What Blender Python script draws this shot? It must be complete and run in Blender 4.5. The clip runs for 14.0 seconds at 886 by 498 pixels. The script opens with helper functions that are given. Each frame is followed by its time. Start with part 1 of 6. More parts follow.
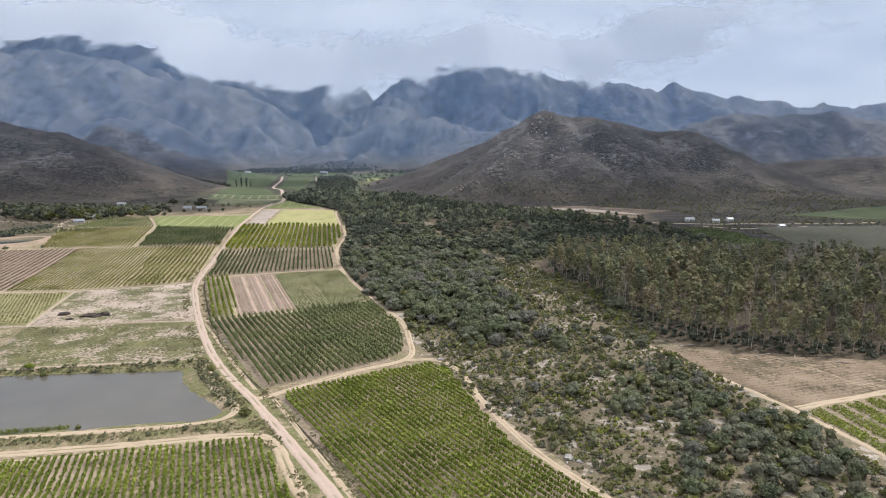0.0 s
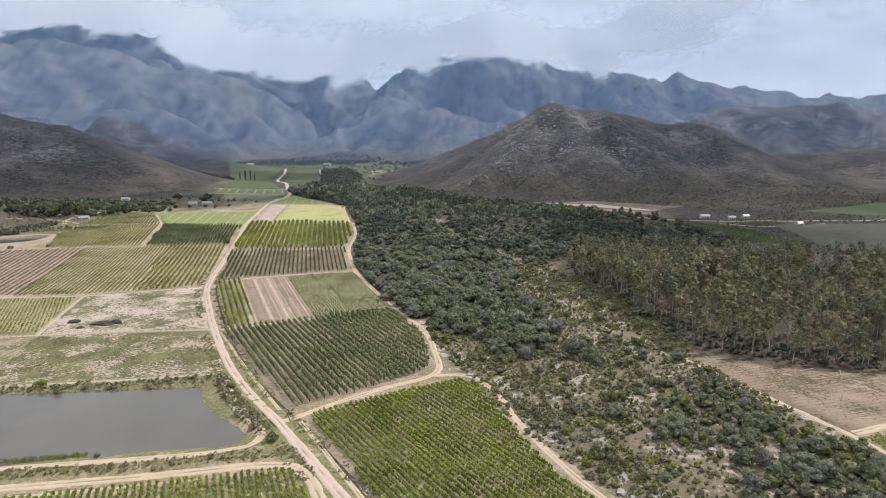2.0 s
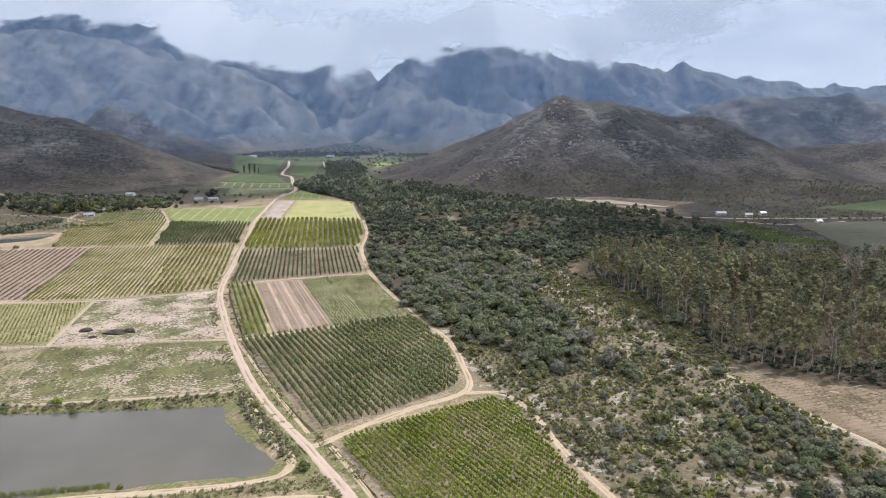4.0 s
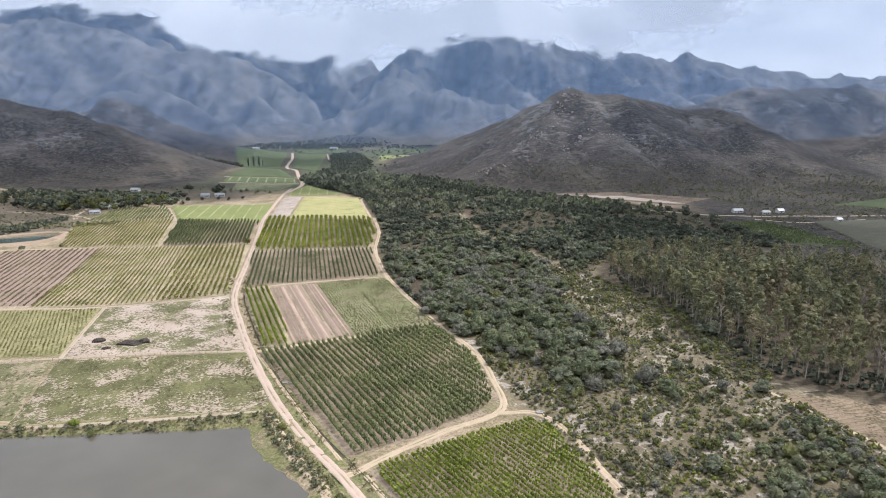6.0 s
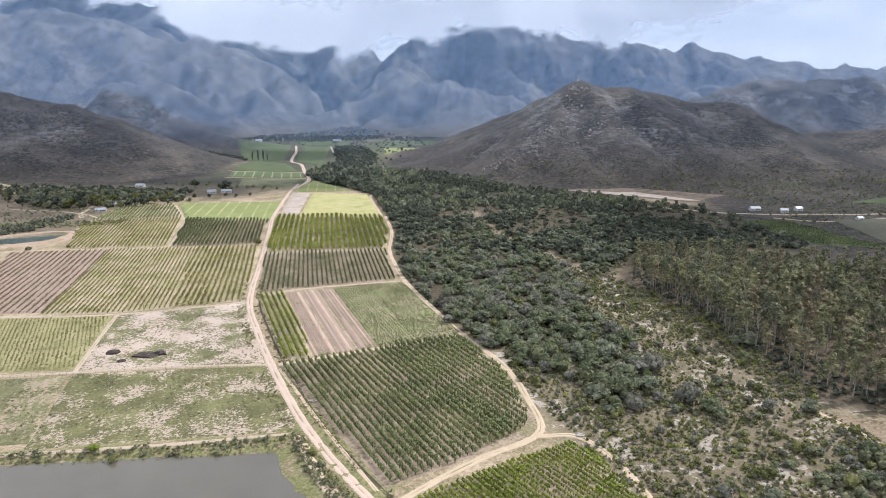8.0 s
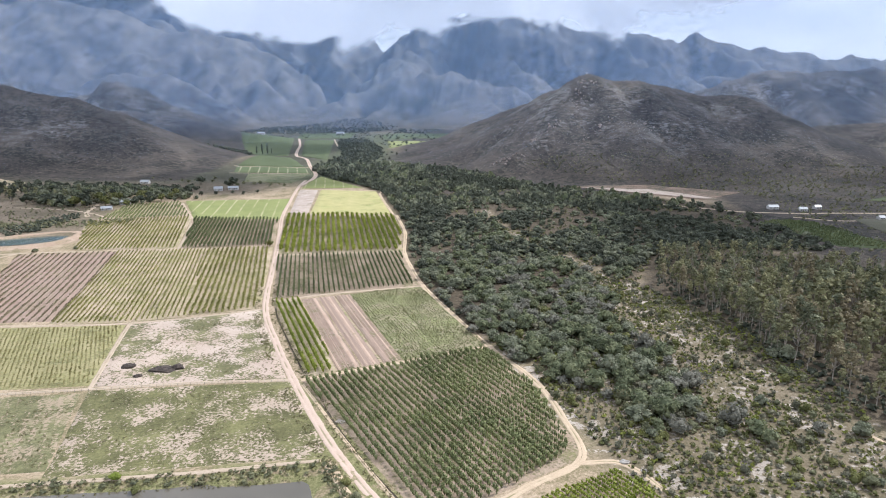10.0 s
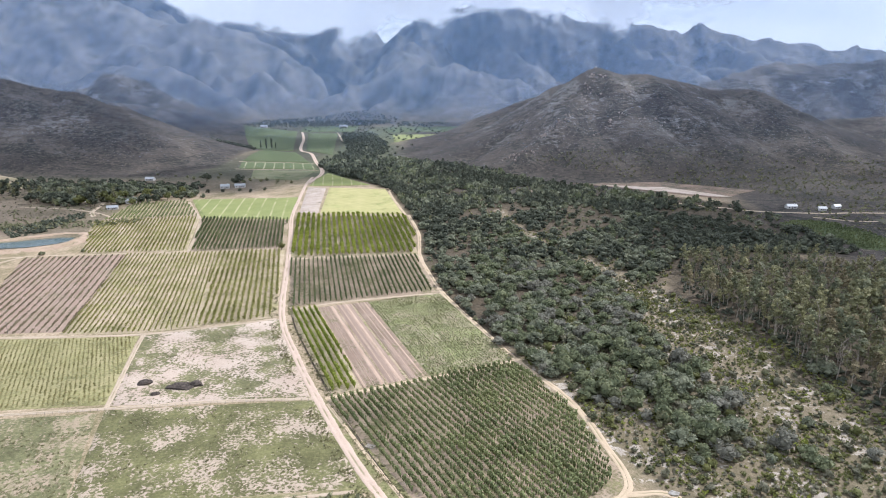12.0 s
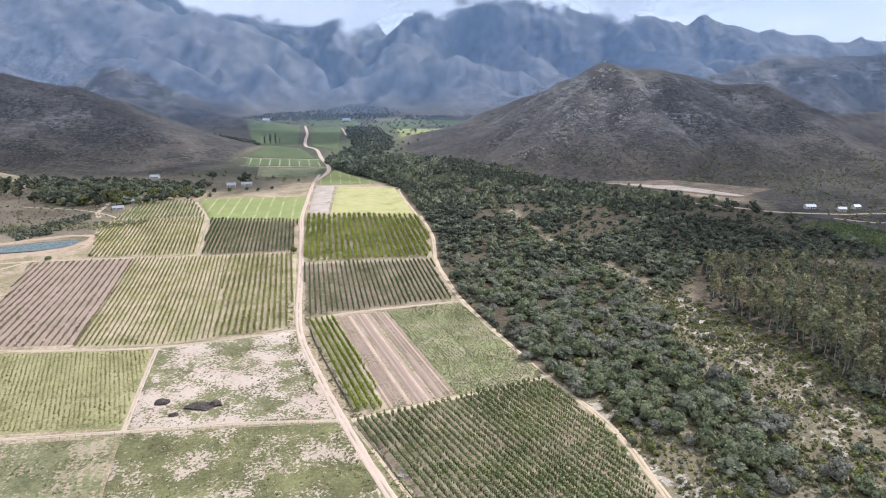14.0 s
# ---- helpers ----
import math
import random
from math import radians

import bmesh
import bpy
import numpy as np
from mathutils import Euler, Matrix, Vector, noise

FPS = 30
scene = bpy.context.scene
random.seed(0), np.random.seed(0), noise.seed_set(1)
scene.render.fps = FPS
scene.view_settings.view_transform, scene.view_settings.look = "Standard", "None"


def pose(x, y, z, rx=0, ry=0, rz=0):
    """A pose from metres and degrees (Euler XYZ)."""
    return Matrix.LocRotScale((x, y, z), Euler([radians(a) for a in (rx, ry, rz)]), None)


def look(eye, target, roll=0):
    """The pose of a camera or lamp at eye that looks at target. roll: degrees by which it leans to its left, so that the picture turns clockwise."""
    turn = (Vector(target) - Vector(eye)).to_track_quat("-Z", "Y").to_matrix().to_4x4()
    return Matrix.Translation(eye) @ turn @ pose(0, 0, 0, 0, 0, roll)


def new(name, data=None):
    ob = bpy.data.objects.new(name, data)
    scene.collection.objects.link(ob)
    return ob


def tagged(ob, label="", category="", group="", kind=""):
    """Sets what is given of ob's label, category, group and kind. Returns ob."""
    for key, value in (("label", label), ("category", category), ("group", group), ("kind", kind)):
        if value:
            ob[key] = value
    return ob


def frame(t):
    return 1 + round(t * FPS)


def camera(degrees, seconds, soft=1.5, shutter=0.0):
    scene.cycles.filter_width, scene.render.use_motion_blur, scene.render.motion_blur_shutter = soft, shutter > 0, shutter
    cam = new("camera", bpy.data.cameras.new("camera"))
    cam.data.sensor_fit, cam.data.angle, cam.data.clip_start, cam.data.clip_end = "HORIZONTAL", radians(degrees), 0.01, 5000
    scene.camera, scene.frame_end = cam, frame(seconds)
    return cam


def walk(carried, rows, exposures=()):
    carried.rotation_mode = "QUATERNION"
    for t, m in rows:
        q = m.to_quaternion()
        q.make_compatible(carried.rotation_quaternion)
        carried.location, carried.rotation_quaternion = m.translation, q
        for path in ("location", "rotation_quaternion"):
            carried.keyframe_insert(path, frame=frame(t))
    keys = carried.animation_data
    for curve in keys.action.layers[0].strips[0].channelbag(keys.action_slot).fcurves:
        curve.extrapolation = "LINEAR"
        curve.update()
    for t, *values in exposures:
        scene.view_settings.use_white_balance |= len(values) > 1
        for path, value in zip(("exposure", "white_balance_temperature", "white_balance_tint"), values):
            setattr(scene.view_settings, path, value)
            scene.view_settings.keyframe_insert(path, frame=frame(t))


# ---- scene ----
cam = camera(72.0, 14.0, 1.0)
# seconds, x, y, z in metres, pitch and yaw in degrees
FLIGHT = [
    (0.0, 0.00, 0.00, 91.00, -8.838, 0.000),
    (0.5, -3.07, 3.39, 92.72, -9.073, 0.014),
    (1.0, -6.17, 6.77, 94.44, -9.308, 0.029),
    (1.5, -9.29, 10.15, 96.15, -9.544, 0.043),
    (2.0, -12.45, 13.51, 97.85, -9.779, 0.057),
    (2.5, -15.63, 16.87, 99.55, -10.014, 0.071),
    (3.0, -18.83, 20.23, 101.24, -10.248, 0.084),
    (3.5, -22.05, 23.59, 102.93, -10.482, 0.098),
    (4.0, -25.30, 26.94, 104.62, -10.716, 0.111),
    (4.5, -28.56, 30.29, 106.30, -10.948, 0.123),
    (5.0, -31.85, 33.65, 107.99, -11.180, 0.135),
    (5.5, -35.15, 37.01, 109.67, -11.410, 0.147),
    (6.0, -38.47, 40.37, 111.35, -11.639, 0.158),
    (6.5, -41.80, 43.73, 113.03, -11.867, 0.168),
    (7.0, -45.14, 47.11, 114.71, -12.094, 0.177),
    (7.5, -48.49, 50.49, 116.39, -12.319, 0.186),
    (8.0, -51.86, 53.88, 118.08, -12.542, 0.193),
    (8.5, -55.23, 57.29, 119.76, -12.763, 0.200),
    (9.0, -58.61, 60.70, 121.45, -12.983, 0.206),
    (9.5, -61.99, 64.13, 123.15, -13.200, 0.210),
    (10.0, -65.38, 67.58, 124.85, -13.415, 0.214),
    (10.5, -68.78, 71.04, 126.56, -13.627, 0.216),
    (11.0, -72.17, 74.52, 128.27, -13.837, 0.217),
    (11.5, -75.56, 78.02, 129.99, -14.044, 0.216),
    (12.0, -78.95, 81.54, 131.72, -14.248, 0.214),
    (12.5, -82.34, 85.08, 133.45, -14.450, 0.211),
    (13.0, -85.72, 88.65, 135.20, -14.648, 0.206),
    (13.5, -89.10, 92.24, 136.95, -14.843, 0.200),
    (14.0, -92.47, 95.85, 138.72, -15.035, 0.191),
]
walk(cam, [(t, pose(x, y, z, 90 + pitch, 0, yaw)) for t, x, y, z, pitch, yaw in FLIGHT], [(0.0, 0.26, 6100.0, 11.5), (7.0, 0.49, 5930.0, 12.0), (14.0, 0.61, 5740.0, 12.5)])

# ---------------------------------------------------------------- light
SUN_AZ, SUN_EL = radians(62), radians(48)      # the sun stands to the right and a little ahead
world = bpy.data.worlds.new("sky")
scene.world = world
world.use_nodes = True
wn, wl = world.node_tree.nodes, world.node_tree.links
wn.clear()
w_out, w_bg, w_sky = wn.new("ShaderNodeOutputWorld"), wn.new("ShaderNodeBackground"), wn.new("ShaderNodeTexSky")
w_sky.sky_type, w_sky.sun_disc = "NISHITA", False
w_sky.sun_elevation, w_sky.sun_rotation = SUN_EL, SUN_AZ
w_co, w_map, w_no, w_ra, w_mix = (wn.new("ShaderNodeTexCoord"), wn.new("ShaderNodeMapping"), wn.new("ShaderNodeTexNoise"),
                                  wn.new("ShaderNodeValToRGB"), wn.new("ShaderNodeMix"))
w_map.inputs["Scale"].default_value = (1.0, 1.0, 3.2)
w_no.inputs["Scale"].default_value, w_no.inputs["Detail"].default_value, w_no.inputs["Roughness"].default_value = 4.2, 5.0, 0.5
w_ra.color_ramp.elements[0].position, w_ra.color_ramp.elements[0].color = 0.33, (6.3, 6.8, 7.5, 1)
w_ra.color_ramp.elements[1].position, w_ra.color_ramp.elements[1].color = 0.62, (8.5, 8.8, 9.3, 1)
w_mix.data_type = "RGBA"
w_mix.inputs["Factor"].default_value = 0.94
wl.new(w_co.outputs["Generated"], w_map.inputs["Vector"])
wl.new(w_map.outputs["Vector"], w_no.inputs["Vector"])
wl.new(w_no.outputs["Fac"], w_ra.inputs["Fac"])
wl.new(w_sky.outputs["Color"], w_mix.inputs["A"])
wl.new(w_ra.outputs["Color"], w_mix.inputs["B"])
wl.new(w_mix.outputs["Result"], w_bg.inputs["Color"])
w_bg.inputs["Strength"].default_value = 0.085
wl.new(w_bg.outputs["Background"], w_out.inputs["Surface"])
sun = new("sun", bpy.data.lights.new("sun", "SUN"))
sun.data.energy, sun.data.angle, sun.data.color = 2.9, radians(0.6), (1.0, 0.95, 0.87)
sun_way = Vector((math.sin(SUN_AZ) * math.cos(SUN_EL), math.cos(SUN_AZ) * math.cos(SUN_EL), math.sin(SUN_EL)))
sun.matrix_world = look(sun_way * 1500, (0, 0, 0))


# ---------------------------------------------------------------- material helpers
class Mat:
    """A short way of writing node materials."""

    def __init__(self, name, rough=0.9):
        self.m = bpy.data.materials.new(name)
        self.m.use_nodes = True
        self.t = self.m.node_tree
        self.b = self.t.nodes["Principled BSDF"]
        self.b.inputs["Roughness"].default_value = rough
        self.b.inputs["Specular IOR Level"].default_value = 0.25

    def n(self, kind, **values):
        node = self.t.nodes.new("ShaderNode" + kind)
        for key, value in values.items():
            node.inputs[key].default_value = value
        return node

    def link(self, a, b):
        self.t.links.new(a, b)
        return b

    def where(self):
        return self.n("NewGeometry").outputs["Position"]

    def noise(self, scale, detail=4.0, rough=0.55, stretch=None, turn=0.0):
        node = self.n("TexNoise", Scale=scale, Detail=detail, Roughness=rough)
        src = self.where()
        if stretch:
            mp = self.n("Mapping", Scale=stretch)
            mp.inputs["Rotation"].default_value = (0, 0, turn)
            self.link(src, mp.inputs["Vector"])
            src = mp.outputs["Vector"]
        self.link(src, node.inputs["Vector"])
        return node.outputs["Fac"]

    def ramp(self, fac, *stops):
        node = self.n("ValToRGB")
        el = node.color_ramp.elements
        while len(el) < len(stops):
            el.new(0.5)
        for e, (p, c) in zip(el, stops):
            e.position, e.color = p, (*c, 1) if len(c) == 3 else c
        self.link(fac, node.inputs["Fac"])
        return node.outputs["Color"]

    def step(self, fac, lo, hi):
        node = self.n("MapRange")
        node.interpolation_type = "SMOOTHSTEP"
        node.inputs["From Min"].default_value, node.inputs["From Max"].default_value = lo, hi
        self.link(fac, node.inputs["Value"])
        return node.outputs["Result"]

    def mix(self, fac, a, b, mode="MIX"):
        node = self.n("Mix")
        node.data_type, node.blend_type = "RGBA", mode
        for value, socket in ((fac, node.inputs["Factor"]), (a, node.inputs["A"]), (b, node.inputs["B"])):
            if isinstance(value, (int, float)):
                socket.default_value = value
            elif isinstance(value, tuple):
                socket.default_value = (*value, 1)
            else:
                self.link(value, socket)
        return node.outputs["Result"]

    def mul(self, a, b, op="MULTIPLY"):
        node = self.n("Math")
        node.operation = op
        for value, socket in ((a, node.inputs[0]), (b, node.inputs[1])):
            if isinstance(value, (int, float)):
                socket.default_value = value
            else:
                self.link(value, socket)
        return node.outputs[0]

    def attr(self, name):
        node = self.n("Attribute")
        node.attribute_name = name
        return node.outputs["Fac"]

    def colour(self, c):
        if isinstance(c, tuple):
            self.b.inputs["Base Color"].default_value = (*c, 1)
        else:
            self.link(c, self.b.inputs["Base Color"])
        return self

    def bump(self, fac, distance, strength=1.0):
        node = self.n("Bump", Strength=strength, Distance=distance)
        self.link(fac, node.inputs["Height"])
        self.link(node.outputs["Normal"], self.b.inputs["Normal"])
        return self


def leaf_material(name, dark, mid, light, patch=0.06, wild=0.42):
    """Foliage: a colour of its own for every leaf clump, drifting from plant to plant, a little light coming through."""
    m = Mat(name, 0.75)
    geo = m.n("NewGeometry")
    drift = m.noise(patch, 3.0, 0.6)
    both = m.mix(wild, m.step(drift, 0.3, 0.7), geo.outputs["Random Per Island"])
    col = m.ramp(both, (0.0, dark), (0.5, mid), (1.0, light))
    m.colour(col)
    trans = m.n("BsdfTranslucent")
    m.link(col, trans.inputs["Color"])
    mixer = m.n("MixShader", Fac=0.25)
    m.link(m.b.outputs["BSDF"], mixer.inputs[1])
    m.link(trans.outputs["BSDF"], mixer.inputs[2])
    m.link(mixer.outputs["Shader"], m.t.nodes["Material Output"].inputs["Surface"])
    return m.m


def soil_material(name, a, b, c, grow=None, scale=0.12, rows=None):
    """Earth with clods; grow: (colour, amount) of weeds; rows: (turn, spacing, colour) of ploughed lines."""
    m = Mat(name, 0.95)
    col = m.ramp(m.mix(0.45, m.noise(scale, 5.0, 0.6), m.noise(1.6, 3.0, 0.6)), (0.32, a), (0.5, b), (0.68, c))
    if rows:
        turn, spacing, line, width = rows
        wave = m.n("TexWave", Scale=1.0, Distortion=0.6)
        wave.inputs["Detail"].default_value, wave.inputs["Detail Scale"].default_value = 2.0, 0.5
        mp = m.n("Mapping")
        mp.inputs["Rotation"].default_value = (0, 0, turn)
        mp.inputs["Scale"].default_value = (0.314 / spacing,) * 3
        m.link(m.where(), mp.inputs["Vector"])
        m.link(mp.outputs["Vector"], wave.inputs["Vector"])
        fac = m.mul(m.step(wave.outputs["Fac"], 1 - width, 1.15 - width), m.step(m.noise(0.05, 4.0), 0.3, 0.62))
        col = m.mix(fac, col, line)
    if grow:
        green, lo, hi, *fine = grow
        patch = m.step(m.mix(fine[0] if fine else 0.45, m.noise(0.05, 6.0, 0.68), m.noise(0.8, 4.0, 0.65)), lo, hi)
        shade = m.ramp(m.mix(0.5, m.noise(0.07, 4.0, 0.6), m.noise(0.7, 4.0, 0.7)), (0.36, tuple(g * 0.5 for g in green)), (0.5, tuple(g * 0.85 for g in green)), (0.64, tuple(g * 1.35 for g in green)))
        col = m.mix(patch, col, shade)
    m.colour(col)
    m.bump(m.noise(1.3, 4.0, 0.65), 0.25)
    return m.m


SAND = soil_material("sand", (0.38, 0.28, 0.19), (0.48, 0.37, 0.265), (0.55, 0.44, 0.335), ((0.22, 0.2, 0.09), 0.5, 0.62))
EARTH = soil_material("vineyard_earth", (0.25, 0.185, 0.125), (0.345, 0.262, 0.19), (0.45, 0.355, 0.265), ((0.18, 0.165, 0.08), 0.46, 0.62))
EARTH_GREEN = soil_material("grassy_earth", (0.34, 0.27, 0.18), (0.43, 0.34, 0.24), (0.51, 0.415, 0.305), ((0.29, 0.265, 0.125), 0.44, 0.6))


def mesh_of(verts, faces, mats=None, which=None, smooth=False, name="mesh"):
    """A mesh from arrays: faces is an array of triangles or of quads."""
    verts, faces = np.asarray(verts, np.float32), np.asarray(faces, np.int32)
    me = bpy.data.meshes.new(name)
    k = faces.shape[1]
    me.vertices.add(len(verts))
    me.vertices.foreach_set("co", verts.ravel())
    me.loops.add(faces.size)
    me.loops.foreach_set("vertex_index", faces.ravel())
    me.polygons.add(len(faces))
    me.polygons.foreach_set("loop_start", np.arange(0, faces.size, k, dtype=np.int32))
    for m in mats or ():
        me.materials.append(m)
    if which is not None:
        me.polygons.foreach_set("material_index", np.asarray(which, np.int32))
    me.polygons.foreach_set("use_smooth", np.full(len(faces), smooth))
    me.update(calc_edges=True)
    me.validate()
    return me


# ---------------------------------------------------------------- the lie of the land
_rs = np.random.RandomState(5)
PERM = _rs.permutation(256)
GRAD = np.stack([np.cos(np.arange(256) * 2.399), np.sin(np.arange(256) * 2.399)], 1)


def grain(x, y):
    """Gradient noise of two arrays, about -0.7 to 0.7."""
    xi, yi = np.floor(x).astype(int), np.floor(y).astype(int)
    fx, fy = x - xi, y - yi
    u, v = fx * fx * fx * (fx * (fx * 6 - 15) + 10), fy * fy * fy * (fy * (fy * 6 - 15) + 10)

    def corner(dx, dy):
        g = GRAD[PERM[(PERM[(xi + dx) % 256] + yi + dy) % 256]]
        return g[..., 0] * (fx - dx) + g[..., 1] * (fy - dy)
    a, b, c, d = corner(0, 0), corner(1, 0), corner(0, 1), corner(1, 1)
    return (a * (1 - u) + b * u) * (1 - v) + (c * (1 - u) + d * u) * v


def fractal(x, y, size, octaves=5, ridged=False, gain=0.5):
    total, amp = 0.0, 1.0
    for k in range(octaves):
        g = grain(x / size + 17.3 * k, y / size - 9.1 * k)
        total = total + amp * ((0.35 - np.abs(g)) * 2 if ridged else g)
        amp, size = amp * gain, size / 2.03
    return total


def smooth(v, lo, hi):
    q = np.clip((v - lo) / (hi - lo), 0, 1)
    return q * q * (3 - 2 * q)


FLOOR_Y = [-1500, 380, 480, 600, 850, 1500, 2300, 3400, 5200]
FLOOR_Z = [0, 0, 1, 4.5, 11.5, 15, 24, 50, 90]


def valley(x, y):
    """Height of the valley floor, without hills."""
    x, y = np.asarray(x, float), np.asarray(y, float)
    z = sum(np.interp(y + o, FLOOR_Y, FLOOR_Z) for o in (-45, -15, 15, 45)) / 4
    return z + 0.009 * np.clip(x, -300, 250) * np.clip((900 - y) / 400, 0, 1)


# ridges: name, foot width, sharpness, (x, y, z) along the crest
RIDGES = [
    ("hill_right", 330, 22, [(222, 1315, 174), (200, 1370, 163), (158, 1430, 134), (89, 1480, 113), (22, 1520, 82), (-34, 1550, 56), (-138, 1590, 17)]),
    ("hill_right", 340, 40, [(222, 1315, 174), (261, 1330, 169), (321, 1330, 163), (419, 1340, 149), (504, 1340, 137), (579, 1340, 104), (654, 1340, 77), (818, 1350, 30)]),
    ("hill_right", 150, 14, [(215, 1300, 165), (165, 1205, 122), (110, 1130, 80), (50, 1075, 42), (-5, 1040, 14)]),
    ("hill_right", 200, 25, [(300, 1330, 150), (330, 1200, 95), (345, 1080, 45), (350, 980, 16)]),
    ("hill_right", 190, 25, [(500, 1340, 125), (540, 1200, 75), (560, 1050, 30), (575, 960, 14)]),
    ("hill_left", 330, 30, [(-494, 1290, 16), (-575, 1290, 38), (-650, 1290, 71), (-735, 1290, 109), (-828, 1290, 140), (-926, 1290, 154), (-1150, 1280, 185), (-1600, 1250, 230)]),
    ("hill_left", 200, 30, [(-926, 1290, 150), (-900, 1120, 80), (-880, 980, 25)]),
    ("hill_tan", 230, 30, [(-619, 1900, 36), (-757, 1900, 62), (-895, 1900, 86), (-1015, 1900, 100), (-1300, 1900, 120)]),
    ("hill_far_right", 420, 40, [(800, 2250, 130), (871, 2300, 180), (990, 2300, 222), (1150, 2300, 229), (1348, 2300, 232), (1452, 2300, 230), (1640, 2300, 205), (1900, 2250, 215), (2400, 2200, 190)]),
    ("hill_far_right", 200, 20, [(1150, 2300, 225), (1100, 2100, 150), (1040, 1900, 70)]),
    ("hill_far_right", 200, 20, [(1440, 2300, 228), (1420, 2080, 150), (1340, 1860, 70)]),
    ("hill_far_right", 260, 25, [(900, 1650, 70), (1150, 1560, 95), (1500, 1500, 120), (2000, 1400, 160)]),
    ("foot_left", 330, 55, [(-2500, 2850, 190), (-2100, 2800, 240), (-1850, 2820, 150), (-1640, 2750, 120), (-1500, 2680, 200), (-1340, 2660, 236), (-1150, 2690, 200), (-1010, 2720, 95)]),
    ("foot_left", 260, 40, [(-1090, 3120, 190), (-1010, 2980, 180), (-910, 2950, 200), (-815, 2930, 110)]),
    ("foot_left", 280, 30, [(-1000, 3400, 340), (-879, 3300, 305), (-770, 3220, 250), (-680, 3170, 120)]),
    ("foot_right", 480, 70, [(-490, 3120, 100), (-400, 3060, 175), (-229, 3000, 225), (-65, 3000, 248), (180, 3000, 182), (318, 3000, 127), (520, 2980, 80)]),
    ("foot_right", 420, 60, [(-229, 3000, 222), (-300, 3400, 330), (-200, 3800, 430)]),
    ("range_left", 760, 60, [(-3700, 3450, 660), (-2900, 3450, 650), (-2140, 3450, 633), (-1836, 3450, 573), (-1500, 3450, 498), (-1190, 3430, 436), (-1060, 3410, 362), (-870, 3380, 228), (-710, 3350, 130)]),
    ("range_left", 900, 40, [(-3600, 4300, 900), (-2931, 4200, 850), (-2223, 4200, 830), (-1890, 4200, 780), (-1518, 4200, 725), (-1413, 4220, 600), (-1200, 4250, 460)]),
    ("range_left", 300, 20, [(-2223, 4200, 800), (-1900, 3800, 640), (-1500, 3500, 500)]),
    ("range_mid", 520, 40, [(-1900, 4620, 640), (-1515, 4550, 600), (-1069, 4500, 590), (-745, 4500, 595), (-600, 4520, 520)]),
    ("range_mid", 300, 30, [(-745, 4500, 590), (-800, 4200, 430), (-760, 3900, 260), (-700, 3600, 120)]),
    ("range_right", 620, 40, [(-642, 4300, 250), (-522, 4300, 411), (-364, 4300, 525), (-170, 4300, 625), (60, 4300, 665), (254, 4300, 690), (641, 4300, 630), (991, 4300, 566), (1184, 4300, 574), (1478, 4300, 506), (1574, 4300, 528), (1888, 4300, 457), (2238, 4300, 457), (2515, 4300, 403), (3200, 4300, 420)]),
    ("range_right", 320, 25, [(-364, 4300, 520), (-420, 3900, 360), (-520, 3560, 200), (-560, 3400, 90)]),
    ("range_right", 420, 25, [(254, 4300, 680), (200, 3900, 430), (380, 3500, 250), (600, 3200, 120)]),
    ("range_right", 420, 25, [(991, 4300, 560), (1000, 3900, 400), (1150, 3500, 260), (1250, 3100, 150)]),
    ("range_right", 420, 25, [(1574, 4300, 520), (1750, 3900, 360), (1800, 3400, 210)]),
]


# gullies cut into the slopes: depth in metres, half width, (x, y) down the line
GULLIES = [(13, 26, [(272, 1300), (290, 1190), (315, 1128), (328, 1070), (345, 1000)]),
           (10, 24, [(150, 1330), (110, 1260), (40, 1215), (-15, 1160), (-70, 1100)]),
           (7, 18, [(180, 1230), (175, 1160), (185, 1080), (200, 1010)]),
           (12, 26, [(430, 1320), (455, 1200), (470, 1090), (480, 1000)]),
           (12, 24, [(-840, 1270), (-770, 1180), (-700, 1090), (-640, 1020)]),
           (9, 20, [(-690, 1260), (-640, 1190), (-590, 1120)])]
GORGE = [(-590, 3050), (-600, 3300), (-680, 3560), (-600, 3800)]


def hills(x, y):
    """Height of the hills over the valley floor; there are none near the fields."""
    x, y = np.asarray(x, float), np.asarray(y, float)
    out, there = np.zeros(x.shape), y > 800
    if there.any():
        out[there] = hills_there(x[there], y[there])
    return out


